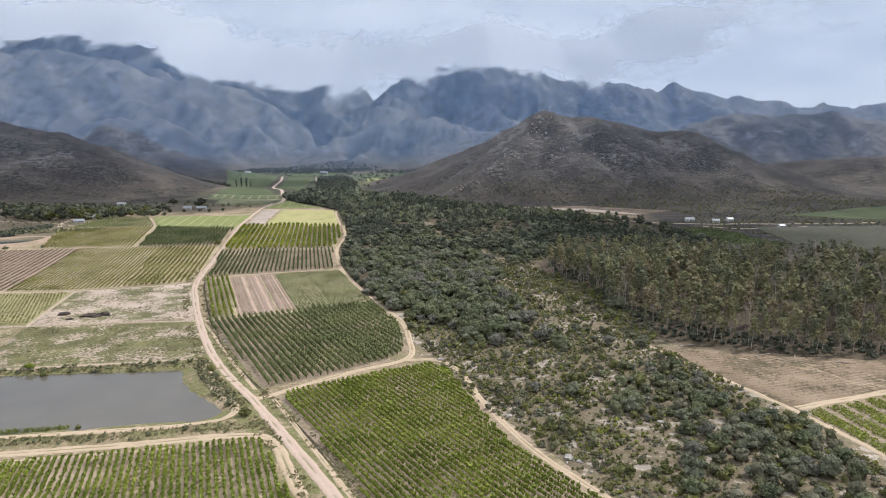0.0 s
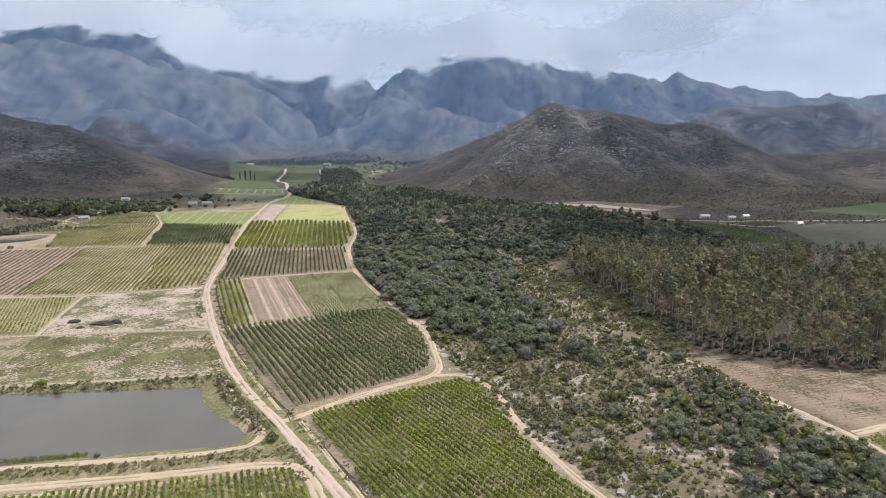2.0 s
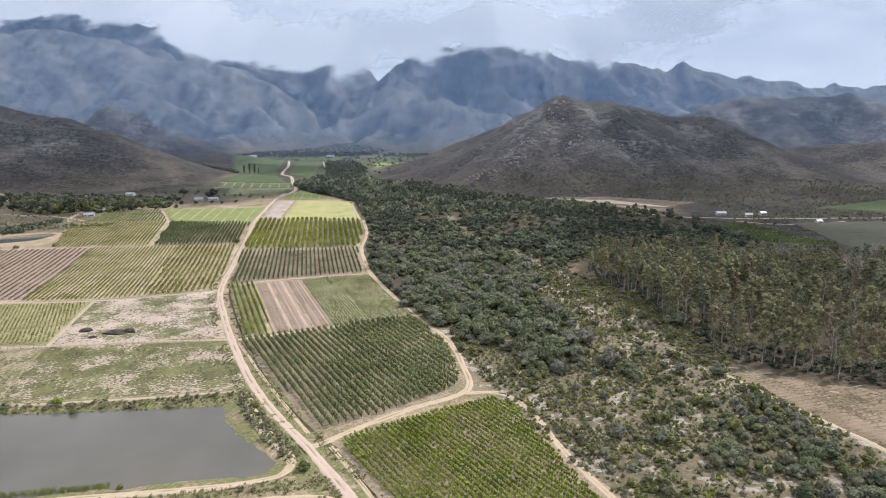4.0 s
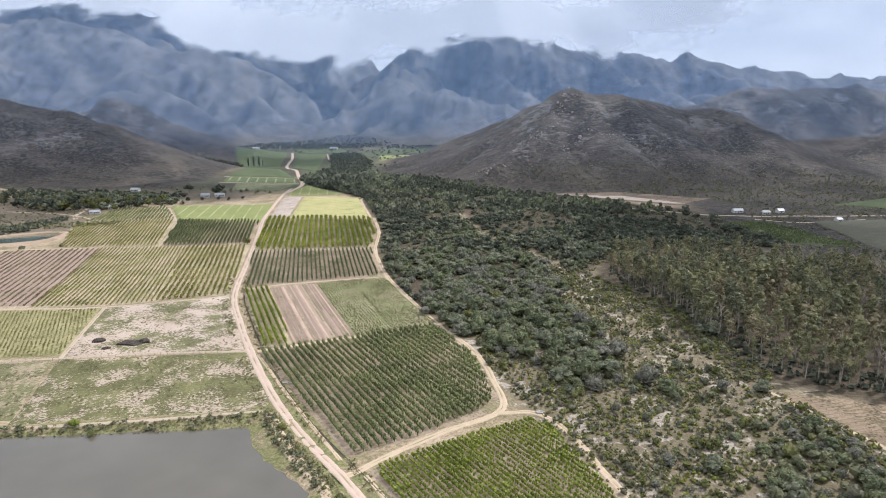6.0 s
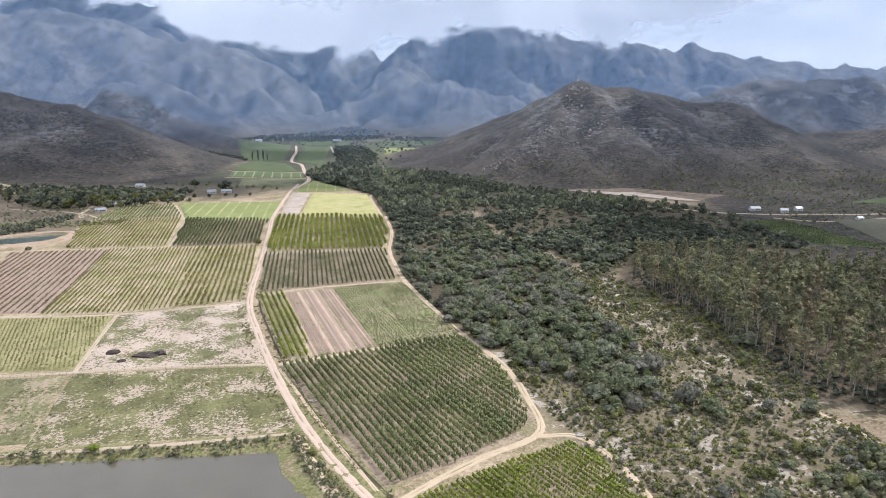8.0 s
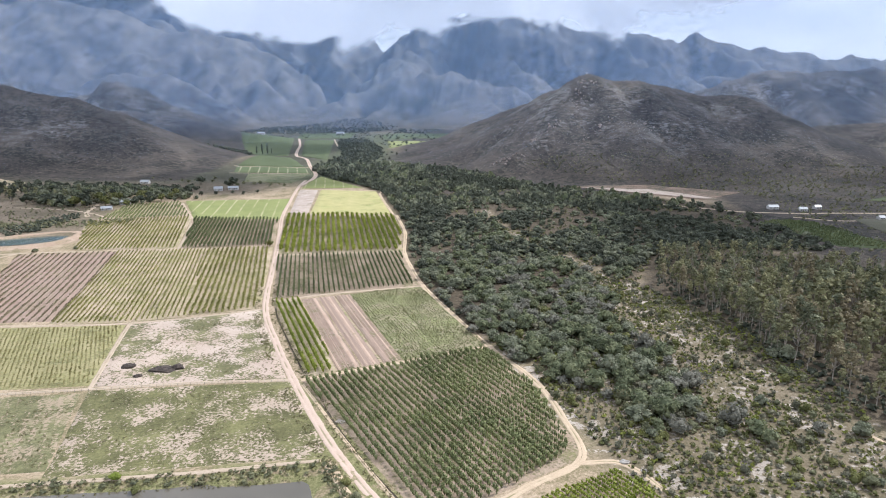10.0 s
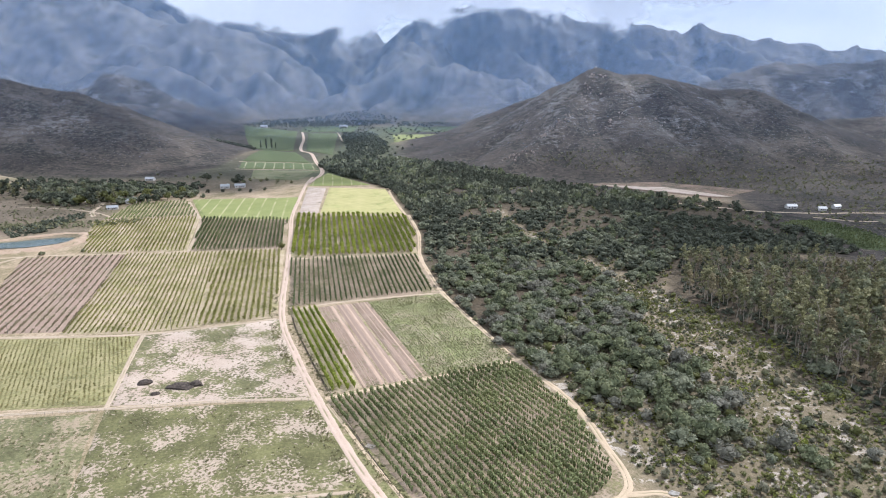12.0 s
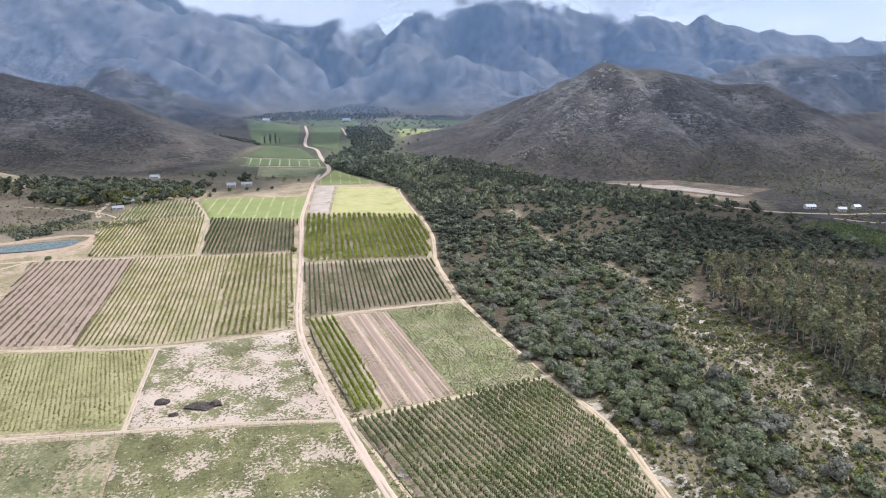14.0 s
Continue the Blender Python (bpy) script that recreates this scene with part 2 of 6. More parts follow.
def hills_there(x, y):
    wx = x + 45 * fractal(x, y, 330, 3) * smooth(y, 900, 2400)
    wy = y + 45 * fractal(x + 900, y - 500, 330, 3) * smooth(y, 900, 2400)
    floor = valley(x, y)
    total, crest = np.zeros_like(x), np.zeros_like(x)
    for name, width, top, line in RIDGES:
        best = np.zeros_like(x)
        for (ax, ay, az), (bx, by, bz) in zip(line, line[1:]):
            dx, dy = bx - ax, by - ay
            s = np.clip(((wx - ax) * dx + (wy - ay) * dy) / (dx * dx + dy * dy), 0, 1)
            d = np.hypot(wx - ax - s * dx, wy - ay - s * dy)
            h = np.maximum(az + s * (bz - az) - floor, 0)
            w = width * (0.45 + 0.55 * smooth(h, 0, 150))
            u = np.clip((np.sqrt(d * d + top * top) - top) / w, 0, 1)
            best = np.maximum(best, h * (1 - u) ** 1.45)
            crest = np.maximum(crest, (1 - u) * smooth(h, 0, 60))
        total = total + best ** 14
    h = total ** (1 / 14)
    for (ax, ay), (bx, by) in zip(GORGE, GORGE[1:]):
        q = np.clip(((wx - ax) * (bx - ax) + (wy - ay) * (by - ay)) / ((bx - ax) ** 2 + (by - ay) ** 2), 0, 1)
        d = np.hypot(wx - ax - q * (bx - ax), wy - ay - q * (by - ay))
        h = h * (1 - 0.88 * np.exp(-(d / 75) ** 2))
    amp = smooth(h, 4, 130)
    far = smooth(y, 1700, 3200)
    gully = fractal(wx, wy, 300, 4, True, 0.45)
    side = 1 - smooth(crest, 0.72, 0.97)
    h = h - amp * side * (0.75 - np.clip(fractal(wx - 300, wy * 0.6, 380, 3, True, 0.5), -0.5, 1.2)) * (17 + 105 * far)
    h = h + amp * (gully - 0.45) * (13 + 44 * far) + amp * fractal(x, y, 60, 3) * (2.5 + 5 * far)
    h = h + amp * (fractal(wx + 70, wy, 95, 3, True, 0.5) - 0.4) * (2.2 + 9 * far)
    for deep, half, line in GULLIES:
        best = np.full(x.shape, 1e9)
        for (ax, ay), (bx, by) in zip(line, line[1:]):
            q = np.clip(((wx - ax) * (bx - ax) + (wy - ay) * (by - ay)) / ((bx - ax) ** 2 + (by - ay) ** 2), 0, 1)
            best = np.minimum(best, np.hypot(wx - ax - q * (bx - ax), wy - ay - q * (by - ay)))
        h = h - np.minimum(deep, 0.6 * h) * np.exp(-(best / half) ** 1.4)
    return np.maximum(h, 0)


def land(x, y):
    x, y = np.asarray(x, float), np.asarray(y, float)
    z = valley(x, y) + hills(x, y)
    rough = smooth(x, 60, 140) * 0.8 * fractal(x, y, 38, 3) + smooth(y, 950, 1300) * 2.0 * fractal(x, y, 90, 3)
    return z + rough


def land_at(x, y):
    return float(land(np.array([x]), np.array([y]))[0])


POND = [(-111, 254), (-108, 243), (-99, 231), (-88, 221), (-79.5, 213), (-77.5, 208), (-80, 203), (-90, 200), (-120, 196), (-150, 191), (-240, 178), (-262, 236), (-186, 245)]
POND_SMALL = [(-422, 631), (-419, 618), (-425, 605), (-440, 594), (-464, 587), (-520, 580), (-540, 605), (-480, 606), (-458, 620), (-436, 632)]


def inside(poly, x, y):
    """Whether points lie in a polygon, and their distance from its edge."""
    x, y = np.asarray(x, float), np.asarray(y, float)
    hit, best = np.zeros(x.shape, bool), np.full(x.shape, 1e9)
    for (ax, ay), (bx, by) in zip(poly, poly[1:] + poly[:1]):
        dx, dy = bx - ax, by - ay
        s = np.clip(((x - ax) * dx + (y - ay) * dy) / (dx * dx + dy * dy), 0, 1)
        best = np.minimum(best, np.hypot(x - ax - s * dx, y - ay - s * dy))
        cross = (ay > y) != (by > y)
        hit ^= cross & (x < ax + (y - ay) * dx / (dy if dy else 1e-9))
    return hit, best


def earthworks(x, y):
    """The two farm ponds: a basin with a bank round it."""
    z = np.zeros(np.shape(x))
    for poly, deep, rim in ((POND, 3.0, 1.3), (POND_SMALL, 3.5, 1.6)):
        hit, d = inside(poly, x, y)
        z += np.where(hit, -deep * smooth(d, -1, 9), 0) - np.where(hit, 0, 0.8 * (1 - smooth(d, 0, 2)))
        z += np.where(hit, 0, rim * np.exp(-((d - 7) / 4.5) ** 2))
    return z


def ground(x, y):
    x, y = np.asarray(x, float), np.asarray(y, float)
    return land(x, y) + earthworks(x, y)


def spaced(lo, a, b, hi, fine, grow, most):
    """Grid lines, fine between a and b and wider beyond."""
    mid = list(np.arange(a, b + 0.01, fine))
    up, v, s = [], b, fine
    while v < hi:
        s = min(fine + (v - b) * grow, most)
        v += s
        up.append(v)
    down, v = [], a
    while v > lo:
        s = min(fine + (a - v) * grow, most)
        v -= s
        down.append(v)
    return np.array(down[::-1] + mid + up)


# land cover of the ground sheet, by stretches of the plan
SCRUB = [(-4, 264), (-16, 300), (-24, 340), (-42, 378), (-20, 420), (45, 500), (70, 470), (104, 402), (108, 345), (110, 305), (103, 281), (121, 204), (128, 160), (150, 60), (75, 60), (44, 151), (14, 213)]
CLEARING = [(60, 400), (54, 427), (50, 470), (46, 520), (30, 556), (14, 585), (0, 630), (-12, 687), (-20, 740)]
FOREST = [(-40, 382), (-58, 415), (-76, 470), (-94, 560), (-99, 640), (-114, 722), (-148, 862), (-168, 905), (-262, 1045), (-280, 1110), (-230, 1190), (-150, 1200),
          (-60, 1120), (10, 1010), (60, 930), (160, 850), (250, 760), (270, 640), (262, 560), (190, 568), (105, 552), (64, 485), (30, 462), (-20, 420)]
GUMS = [(98, 352), (106, 300), (150, 268), (200, 258), (340, 225), (400, 330), (340, 425), (250, 505), (190, 555), (105, 545), (82, 476), (88, 442), (102, 405)]


def open_strip(x, y):
    """One along the sandy clearing in the wood, nought away from it."""
    best = np.full(np.shape(x), 1e9)
    for (ax, ay), (bx, by) in zip(CLEARING, CLEARING[1:]):
        dx, dy = bx - ax, by - ay
        s = np.clip(((x - ax) * dx + (y - ay) * dy) / (dx * dx + dy * dy), 0, 1)
        best = np.minimum(best, np.hypot(x - ax - s * dx, y - ay - s * dy))
    wide = 9 - 4.5 * smooth(y, 500, 600) + 4 * fractal(x, y, 30, 2)
    return smooth(wide + 4 - best, 0, 8)


xs, ys = spaced(-3700, -250, 190, 4300, 6, 0.011, 22), spaced(-700, 140, 460, 5000, 5, 0.011, 19)
gx, gy = np.meshgrid(xs, ys)
gz = ground(gx, gy)
ny, nx = gx.shape
cell = (np.arange(ny - 1)[:, None] * nx + np.arange(nx - 1)[None, :]).ravel()
terrain = mesh_of(np.stack([gx, gy, gz], -1).reshape(-1, 3), np.stack([cell, cell + 1, cell + nx + 1, cell + nx], 1), smooth=True, name="ground")


def cover(name, values):
    at = terrain.attributes.new(name, "FLOAT", "POINT")
    at.data.foreach_set("value", np.asarray(values, np.float32).ravel())


hh = hills(gx, gy)
roadside = np.abs((gx + 63) * 0.845 + (gy - 205) * 0.535)
hit, d = inside(POND, gx, gy)
cover("grass", smooth(-gy, -345, -315) * np.maximum(1 - smooth(roadside, 9, 13), 1 - smooth(d, 9, 14)))
hit, d = inside(SCRUB, gx, gy)
cover("sandy", np.maximum(open_strip(gx, gy), np.where(hit, 0.9, 0.9 * (1 - smooth(d, 0, 14)))))
# floor of wood, gums and scrub: mask for dark litter and painted tree shade
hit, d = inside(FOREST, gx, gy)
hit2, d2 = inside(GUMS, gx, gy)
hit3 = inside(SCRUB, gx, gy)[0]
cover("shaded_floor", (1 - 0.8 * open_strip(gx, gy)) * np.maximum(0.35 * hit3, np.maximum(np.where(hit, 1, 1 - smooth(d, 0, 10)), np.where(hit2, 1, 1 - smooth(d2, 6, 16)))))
slope = np.hypot(np.gradient(gz, axis=1) / np.gradient(gx, axis=1), np.gradient(gz, axis=0) / np.gradient(gy, axis=0))
cover("steep", smooth(slope, 0.28, 0.75))
wild = np.maximum(smooth(gx - 0.12 * gy, 130, 190) * smooth(gy, 430, 560), 0.55 * smooth(-gx - 0.3 * gy, 195, 235) * smooth(gy, 590, 650))
wild = np.maximum(wild, 0.6 * smooth(gy, 835, 875) * smooth(-gx, 300, 340))
wild = np.maximum(wild, np.maximum(smooth(gx, -120, -20) * smooth(gy, 800, 880), smooth(gx, -215, -150) * smooth(gy, 990, 1060)))
wild = np.maximum(wild, smooth(-gx - 0.36 * np.maximum(gy - 1380, 0), 450, 475) * smooth(gy, 930, 1000))
cover("meadow", smooth(gy, 900, 1010) * (1 - smooth(hh, 1, 9)) * (1 - smooth(gy, 2150, 2400)))
cover("hill", np.maximum(np.maximum(smooth(hh, 1.5, 14), wild), smooth(gy, 2150, 2400)))
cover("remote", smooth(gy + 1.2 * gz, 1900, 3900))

m = Mat("ground", 0.95)
near = m.ramp(m.mix(0.55, m.noise(0.04, 6.0, 0.65), m.noise(0.7, 5.0, 0.7)), (0.33, (0.12, 0.11, 0.055)), (0.43, (0.2, 0.17, 0.09)), (0.51, (0.33, 0.255, 0.165)), (0.62, (0.5, 0.39, 0.28)))
sand_spots = m.step(m.mix(0.5, m.noise(0.055, 6.0, 0.7), m.noise(0.28, 4.0, 0.7)), 0.525, 0.56)
white_sand = m.ramp(m.noise(0.9, 4.0, 0.6), (0.3, (0.4, 0.33, 0.265)), (0.7, (0.64, 0.57, 0.49)))
grass = m.ramp(m.noise(0.9, 5.0, 0.7), (0.34, (0.115, 0.12, 0.045)), (0.5, (0.19, 0.185, 0.08)), (0.66, (0.3, 0.26, 0.14)))
near = m.mix(m.mul(m.attr("grass"), m.step(m.noise(0.11, 5.0, 0.65), 0.4, 0.5)), near, grass)
near = m.mix(m.mul(m.attr("sandy"), 0.7), near, m.ramp(m.noise(0.5, 5.0, 0.7), (0.35, (0.085, 0.078, 0.042)), (0.52, (0.165, 0.142, 0.085)), (0.68, (0.28, 0.225, 0.15))))
near = m.mix(m.mul(m.attr("sandy"), sand_spots), near, white_sand)
# brown litter, darkened further to paint in the shade below the crowns
litter_and_shade = m.ramp(m.noise(0.4, 4.0), (0.35, (0.045, 0.036, 0.024)), (0.65, (0.11, 0.085, 0.056)))
near = m.mix(m.mul(m.attr("shaded_floor"), 0.95), near, litter_and_shade)
near = m.mix(m.attr("meadow"), near, m.ramp(m.mix(0.5, m.noise(0.015, 5.0, 0.6), m.noise(0.12, 4.0, 0.6)), (0.35, (0.062, 0.072, 0.04)), (0.65, (0.135, 0.135, 0.075))))
heath = m.ramp(m.mix(0.5, m.noise(0.012, 6.0, 0.62), m.noise(0.09, 5.0, 0.7)), (0.34, (0.038, 0.032, 0.03)), (0.5, (0.068, 0.057, 0.049)), (0.66, (0.125, 0.104, 0.08)))
heath = m.mix(m.mul(m.step(m.mix(0.6, m.noise(0.02, 3.0, 0.6), m.noise(0.17, 3.0, 0.6)), 0.5, 0.56), 0.8), heath, (0.02, 0.022, 0.018))
heath = m.mix(m.mul(m.step(m.noise(0.22, 3.0, 0.7), 0.6, 0.64), 0.6), heath, (0.175, 0.146, 0.108))
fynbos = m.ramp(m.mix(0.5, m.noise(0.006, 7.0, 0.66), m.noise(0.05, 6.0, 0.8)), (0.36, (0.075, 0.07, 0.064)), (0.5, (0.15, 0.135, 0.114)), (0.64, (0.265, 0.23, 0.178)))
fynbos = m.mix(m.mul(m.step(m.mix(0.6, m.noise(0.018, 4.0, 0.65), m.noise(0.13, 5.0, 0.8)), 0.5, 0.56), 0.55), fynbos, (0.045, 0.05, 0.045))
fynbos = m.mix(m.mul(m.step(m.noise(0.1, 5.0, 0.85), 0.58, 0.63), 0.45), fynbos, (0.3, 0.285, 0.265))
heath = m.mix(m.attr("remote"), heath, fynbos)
rock = m.ramp(m.mix(0.5, m.noise(0.08, 6.0, 0.75), m.noise(0.03, 5.0, 0.6, (1, 1, 5.0))), (0.35, (0.1, 0.095, 0.09)), (0.55, (0.22, 0.205, 0.19)), (0.72, (0.4, 0.375, 0.345)))
crag = m.step(m.mix(0.6, m.noise(0.012, 5.0, 0.65), m.noise(0.07, 6.0, 0.8, (1, 1, 2.5))), 0.51, 0.56)
stony = m.mul(crag, m.mul(m.mul(m.attr("steep"), 0.75), m.mul(m.attr("remote"), 0.4), "ADD"))
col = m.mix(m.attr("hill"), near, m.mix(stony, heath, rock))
m.colour(col)
m.bump(m.mul(m.mix(0.5, m.noise(0.16, 6.0, 0.75), m.noise(0.6, 4.0, 0.7)), m.mul(m.attr("remote"), m.mul(m.noise(0.014, 9.0, 0.7), 15.0)), "ADD"), 1.6, 0.7)
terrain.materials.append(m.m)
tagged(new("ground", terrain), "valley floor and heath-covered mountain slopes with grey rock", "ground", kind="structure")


# ---------------------------------------------------------------- fields, tracks, water
def quad_field(name, corners, material, label, up=0.1, step=8.0, category="field", kind="structure"):
    """A field draped on the land between four corners (round about), as a thin slab of tilled earth."""
    a, b, c, d = (np.array(p, float) for p in corners)
    nu = max(2, int(max(np.linalg.norm(b - a), np.linalg.norm(c - d)) / step))
    nv = max(2, int(max(np.linalg.norm(d - a), np.linalg.norm(c - b)) / step))
    su = 0.7 / max(np.linalg.norm(b - a), np.linalg.norm(c - d))
    sv = 0.7 / max(np.linalg.norm(d - a), np.linalg.norm(c - b))
    nu, nv = nu + 2, nv + 2
    u, v = np.meshgrid(np.r_[0, np.linspace(su, 1 - su, nu - 1), 1], np.r_[0, np.linspace(sv, 1 - sv, nv - 1), 1])
    u, v = u[..., None], v[..., None]
    p = (a * (1 - u) + b * u) * (1 - v) + (d * (1 - u) + c * u) * v
    rim = ((u == 0) | (u == 1) | (v == 0) | (v == 1))[..., 0]
    wob = np.stack([fractal(p[..., 0], p[..., 1], 9, 2), fractal(p[..., 0] + 50, p[..., 1], 9, 2)], -1) * 1.2
    p = p + wob * rim[..., None]
    z = ground(p[..., 0], p[..., 1]) + up - 0.35 * rim
    w = nu + 1
    q = (np.arange(nv)[:, None] * w + np.arange(nu)[None, :]).ravel()
    me = mesh_of(np.concatenate([p, z[..., None]], -1).reshape(-1, 3), np.stack([q, q + 1, q + w + 1, q + w], 1), [material], smooth=True, name=name)
    return tagged(new(name, me), label, category, kind=kind)


def curve_through(pts, step=3.0):
    """Points of a smooth line through pts."""
    p = [np.array(q, float) for q in pts]
    p = [2 * p[0] - p[1]] + p + [2 * p[-1] - p[-2]]
    out = []
    for a, b, c, d in zip(p, p[1:], p[2:], p[3:]):
        n = max(2, int(np.linalg.norm(c - b) / step))
        for t in np.arange(n) / n:
            out.append(0.5 * (2 * b + (c - a) * t + (2 * a - 5 * b + 4 * c - d) * t * t + (3 * b - a - 3 * c + d) * t ** 3))
    out.append(p[-2])
    return np.array(out)


def strip(name, pts, width, material, label, up=0.16, wear=0.35, category="track", sides=6, shape=None, kind="structure"):
    """A track draped on the land, with an uneven edge, a crowned middle and worn wheel lines."""
    line = curve_through(pts)
    way = np.gradient(line, axis=0)
    way /= np.linalg.norm(way, axis=1)[:, None]
    off = np.stack([way[:, 1], -way[:, 0]], 1)
    s = np.linspace(-1, 1, sides + 1)
    ragged = 1 + wear * np.stack([fractal(line[:, 0] + 40 * k, line[:, 1], 7, 2) for k in (0, 1)], 1)
    rows = []
    for v in s:
        w = width / 2 * v * np.where(v < 0, ragged[:, 0], ragged[:, 1])
        q = line + off * w[:, None]
        lift = up + (shape(v) if shape else (-0.25 if abs(v) == 1 else -0.05 * math.cos(v * 6)))
        rows.append(np.column_stack([q, ground(q[:, 0], q[:, 1]) + lift]))
    verts = np.stack(rows, 1).reshape(-1, 3)
    w, n = sides + 1, len(line)
    q = (np.arange(n - 1)[:, None] * w + np.arange(sides)[None, :]).ravel()
    me = mesh_of(verts, np.stack([q, q + 1, q + w + 1, q + w], 1), [material], smooth=True, name=name)
    uv = me.uv_layers.new(name="across")
    idx = np.empty(len(me.loops), np.int32)
    me.loops.foreach_get("vertex_index", idx)
    uv.data.foreach_set("uv", np.column_stack([s[idx % w] * 0.5 + 0.5, idx // w * 0.3]).astype(np.float32).ravel())
    return tagged(new(name, me), label, category, kind=kind)


def track_material(name, pale, dark, green, lanes=True):
    m = Mat(name, 0.95)
    col = m.ramp(m.mix(0.5, m.noise(0.2, 5.0, 0.6), m.noise(1.7, 3.0)), (0.3, dark), (0.65, pale))
    if lanes:
        uv = m.n("UVMap")
        uv.uv_map = "across"
        sep = m.n("SeparateXYZ")
        m.link(uv.outputs["UV"], sep.inputs["Vector"])
        mid = m.mul(m.mul(sep.outputs["X"], 0.5, "SUBTRACT"), 0.0, "ADD")
        far = m.mul(mid, mid)
        crown = m.mul(m.mul(m.step(far, 0.012, 0.0), m.step(m.noise(0.08, 4.0), 0.42, 0.62)), 0.8)
        edge = m.mul(m.step(far, 0.14, 0.24), m.step(m.noise(0.5, 4.0), 0.4, 0.55))
        col = m.mix(m.mul(crown, edge, "MAXIMUM"), col, green)
    m.colour(col)
    m.bump(m.noise(1.2, 4.0, 0.6), 0.12)
    return m.m


ROAD = track_material("road_gravel", (0.56, 0.43, 0.345), (0.46, 0.345, 0.27), (0.22, 0.2, 0.1))
TRACK = track_material("track_sand", (0.56, 0.44, 0.31), (0.43, 0.325, 0.22), (0.19, 0.18, 0.08))
DUSTY = track_material("track_dust", (0.5, 0.4, 0.3), (0.36, 0.28, 0.2), (0.19, 0.17, 0.08))

MAIN = [(30, 60), (0, 104), (-29, 152), (-63, 205), (-95, 252), (-115, 287), (-136, 330), (-157, 377), (-180, 437), (-203, 543), (-222, 630), (-240, 710), (-252, 790), (-267, 895),
        (-272, 935), (-276, 985)]
strip("road", MAIN, 4.4, ROAD, "pale pinkish gravel farm road with worn wheel lines", up=0.2, wear=0.2, category="road")
strip("road", [(-270, 925), (-268, 985), (-276, 1060), (-310, 1180), (-352, 1330), (-385, 1390), (-415, 1520), (-450, 1700), (-520, 1990)], 7, ROAD, "pale gravel road running up the valley", up=0.25, wear=0.2, category="road")
PATHS = [
    ([(-70, 218), (-60, 229), (-38, 248), (-19, 261), (-14.5, 273), (-17, 294), (-20, 314), (-27, 337), (-41, 367), (-60, 418), (-80, 475), (-92, 525), (-100, 570), (-104, 640), (-118, 718)], 3.6, TRACK),
    ([(-17, 262), (-2, 261.5), (8, 244), (15, 214), (28, 178), (44, 150), (72, 105)], 3.2, TRACK),
    ([(-133, 331), (-100, 345), (-60, 361), (-40, 371)], 3.4, TRACK),
    ([(-176, 446), (-150, 459), (-110, 470), (-81, 476)], 3.0, DUSTY),
    ([(-206, 560), (-150, 566), (-100, 571)], 2.4, DUSTY),
    ([(-240, 724), (-180, 722), (-120, 719)], 2.2, DUSTY),
    ([(-268, 893), (-210, 887), (-155, 876), (-150, 850), (-140, 800), (-122, 722)], 3.4, TRACK),
    ([(-182, 432), (-205, 422), (-253, 408), (-300, 405), (-342, 403), (-430, 397)], 3.2, DUSTY),
    ([(-252, 408), (-240, 365), (-228, 324)], 3.0, DUSTY),
    ([(-136, 331), (-180, 329), (-228, 323), (-280, 317), (-380, 305)], 2.8, DUSTY),
    ([(-222, 589), (-262, 585), (-297, 581), (-360, 575), (-427, 567), (-470, 552)], 3.0, DUSTY),
    ([(-297, 581), (-312, 635), (-332, 700)], 3.0, DUSTY),
    ([(-334, 702), (-356, 742), (-379, 786)], 5.0, DUSTY),
    ([(-427, 567), (-440, 545), (-470, 500)], 3.5, DUSTY),
    ([(-146, 176), (-100, 183), (-66, 189), (-54, 183), (-42, 160), (-24, 128)], 4.6, TRACK),
    ([(-240, 171), (-150, 186), (-110, 191), (-84, 196), (-75, 202), (-78, 214), (-92, 232), (-102, 252), (-108, 262)], 4.2, TRACK),
    ([(-110, 263), (-150, 256), (-190, 251), (-262, 243)], 2.4, DUSTY),
    ([(-64, 219), (-34, 168), (-4, 116)], 2.0, TRACK),
    ([(-131, 326), (-102, 275), (-73, 227)], 1.8, TRACK),
    ([(98, 279), (112, 240), (124, 205), (134, 170), (150, 120)], 2.6, TRACK),
    ([(126, 206), (168, 220), (240, 238)], 4.0, TRACK),
    ([(30, 860), (101, 806), (194, 772), (271, 727), (366, 722), (520, 730)], 6.0, DUSTY),
    ([(300, 700), (345, 682), (420, 700)], 4.0, DUSTY),
    ([(-450, 1181), (-380, 1174), (-303, 1167)], 3.5, DUSTY),
    ([(-424, 1082), (-360, 1074), (-282, 1066)], 3.5, DUSTY),
    ([(-488, 1382), (-528, 1577)], 5.0, DUSTY),
    ([(-400, 1933), (-337, 1634)], 5.0, DUSTY),
    ([(-334, 1723), (-275, 1446)], 5.0, DUSTY),
    ([(-450, 712), (-463, 733), (-472, 766), (-478, 785)], 5.0, DUSTY),
    ([(-560, 760), (-480, 742), (-420, 700), (-385, 640), (-378, 590)], 3.0, DUSTY),
]
for pts, wide, mat in PATHS:
    strip("track", pts, wide, mat, "narrow sandy farm track between the fields", up=0.14)

water = Mat("pond_water", 0.06)
water.colour(water.ramp(water.noise(0.02, 3.0), (0.35, (0.1, 0.088, 0.068)), (0.65, (0.13, 0.115, 0.09))))
water.b.inputs["Specular IOR Level"].default_value = 0.5
water.bump(water.noise(0.9, 3.0, 0.6), 0.02, 0.35)


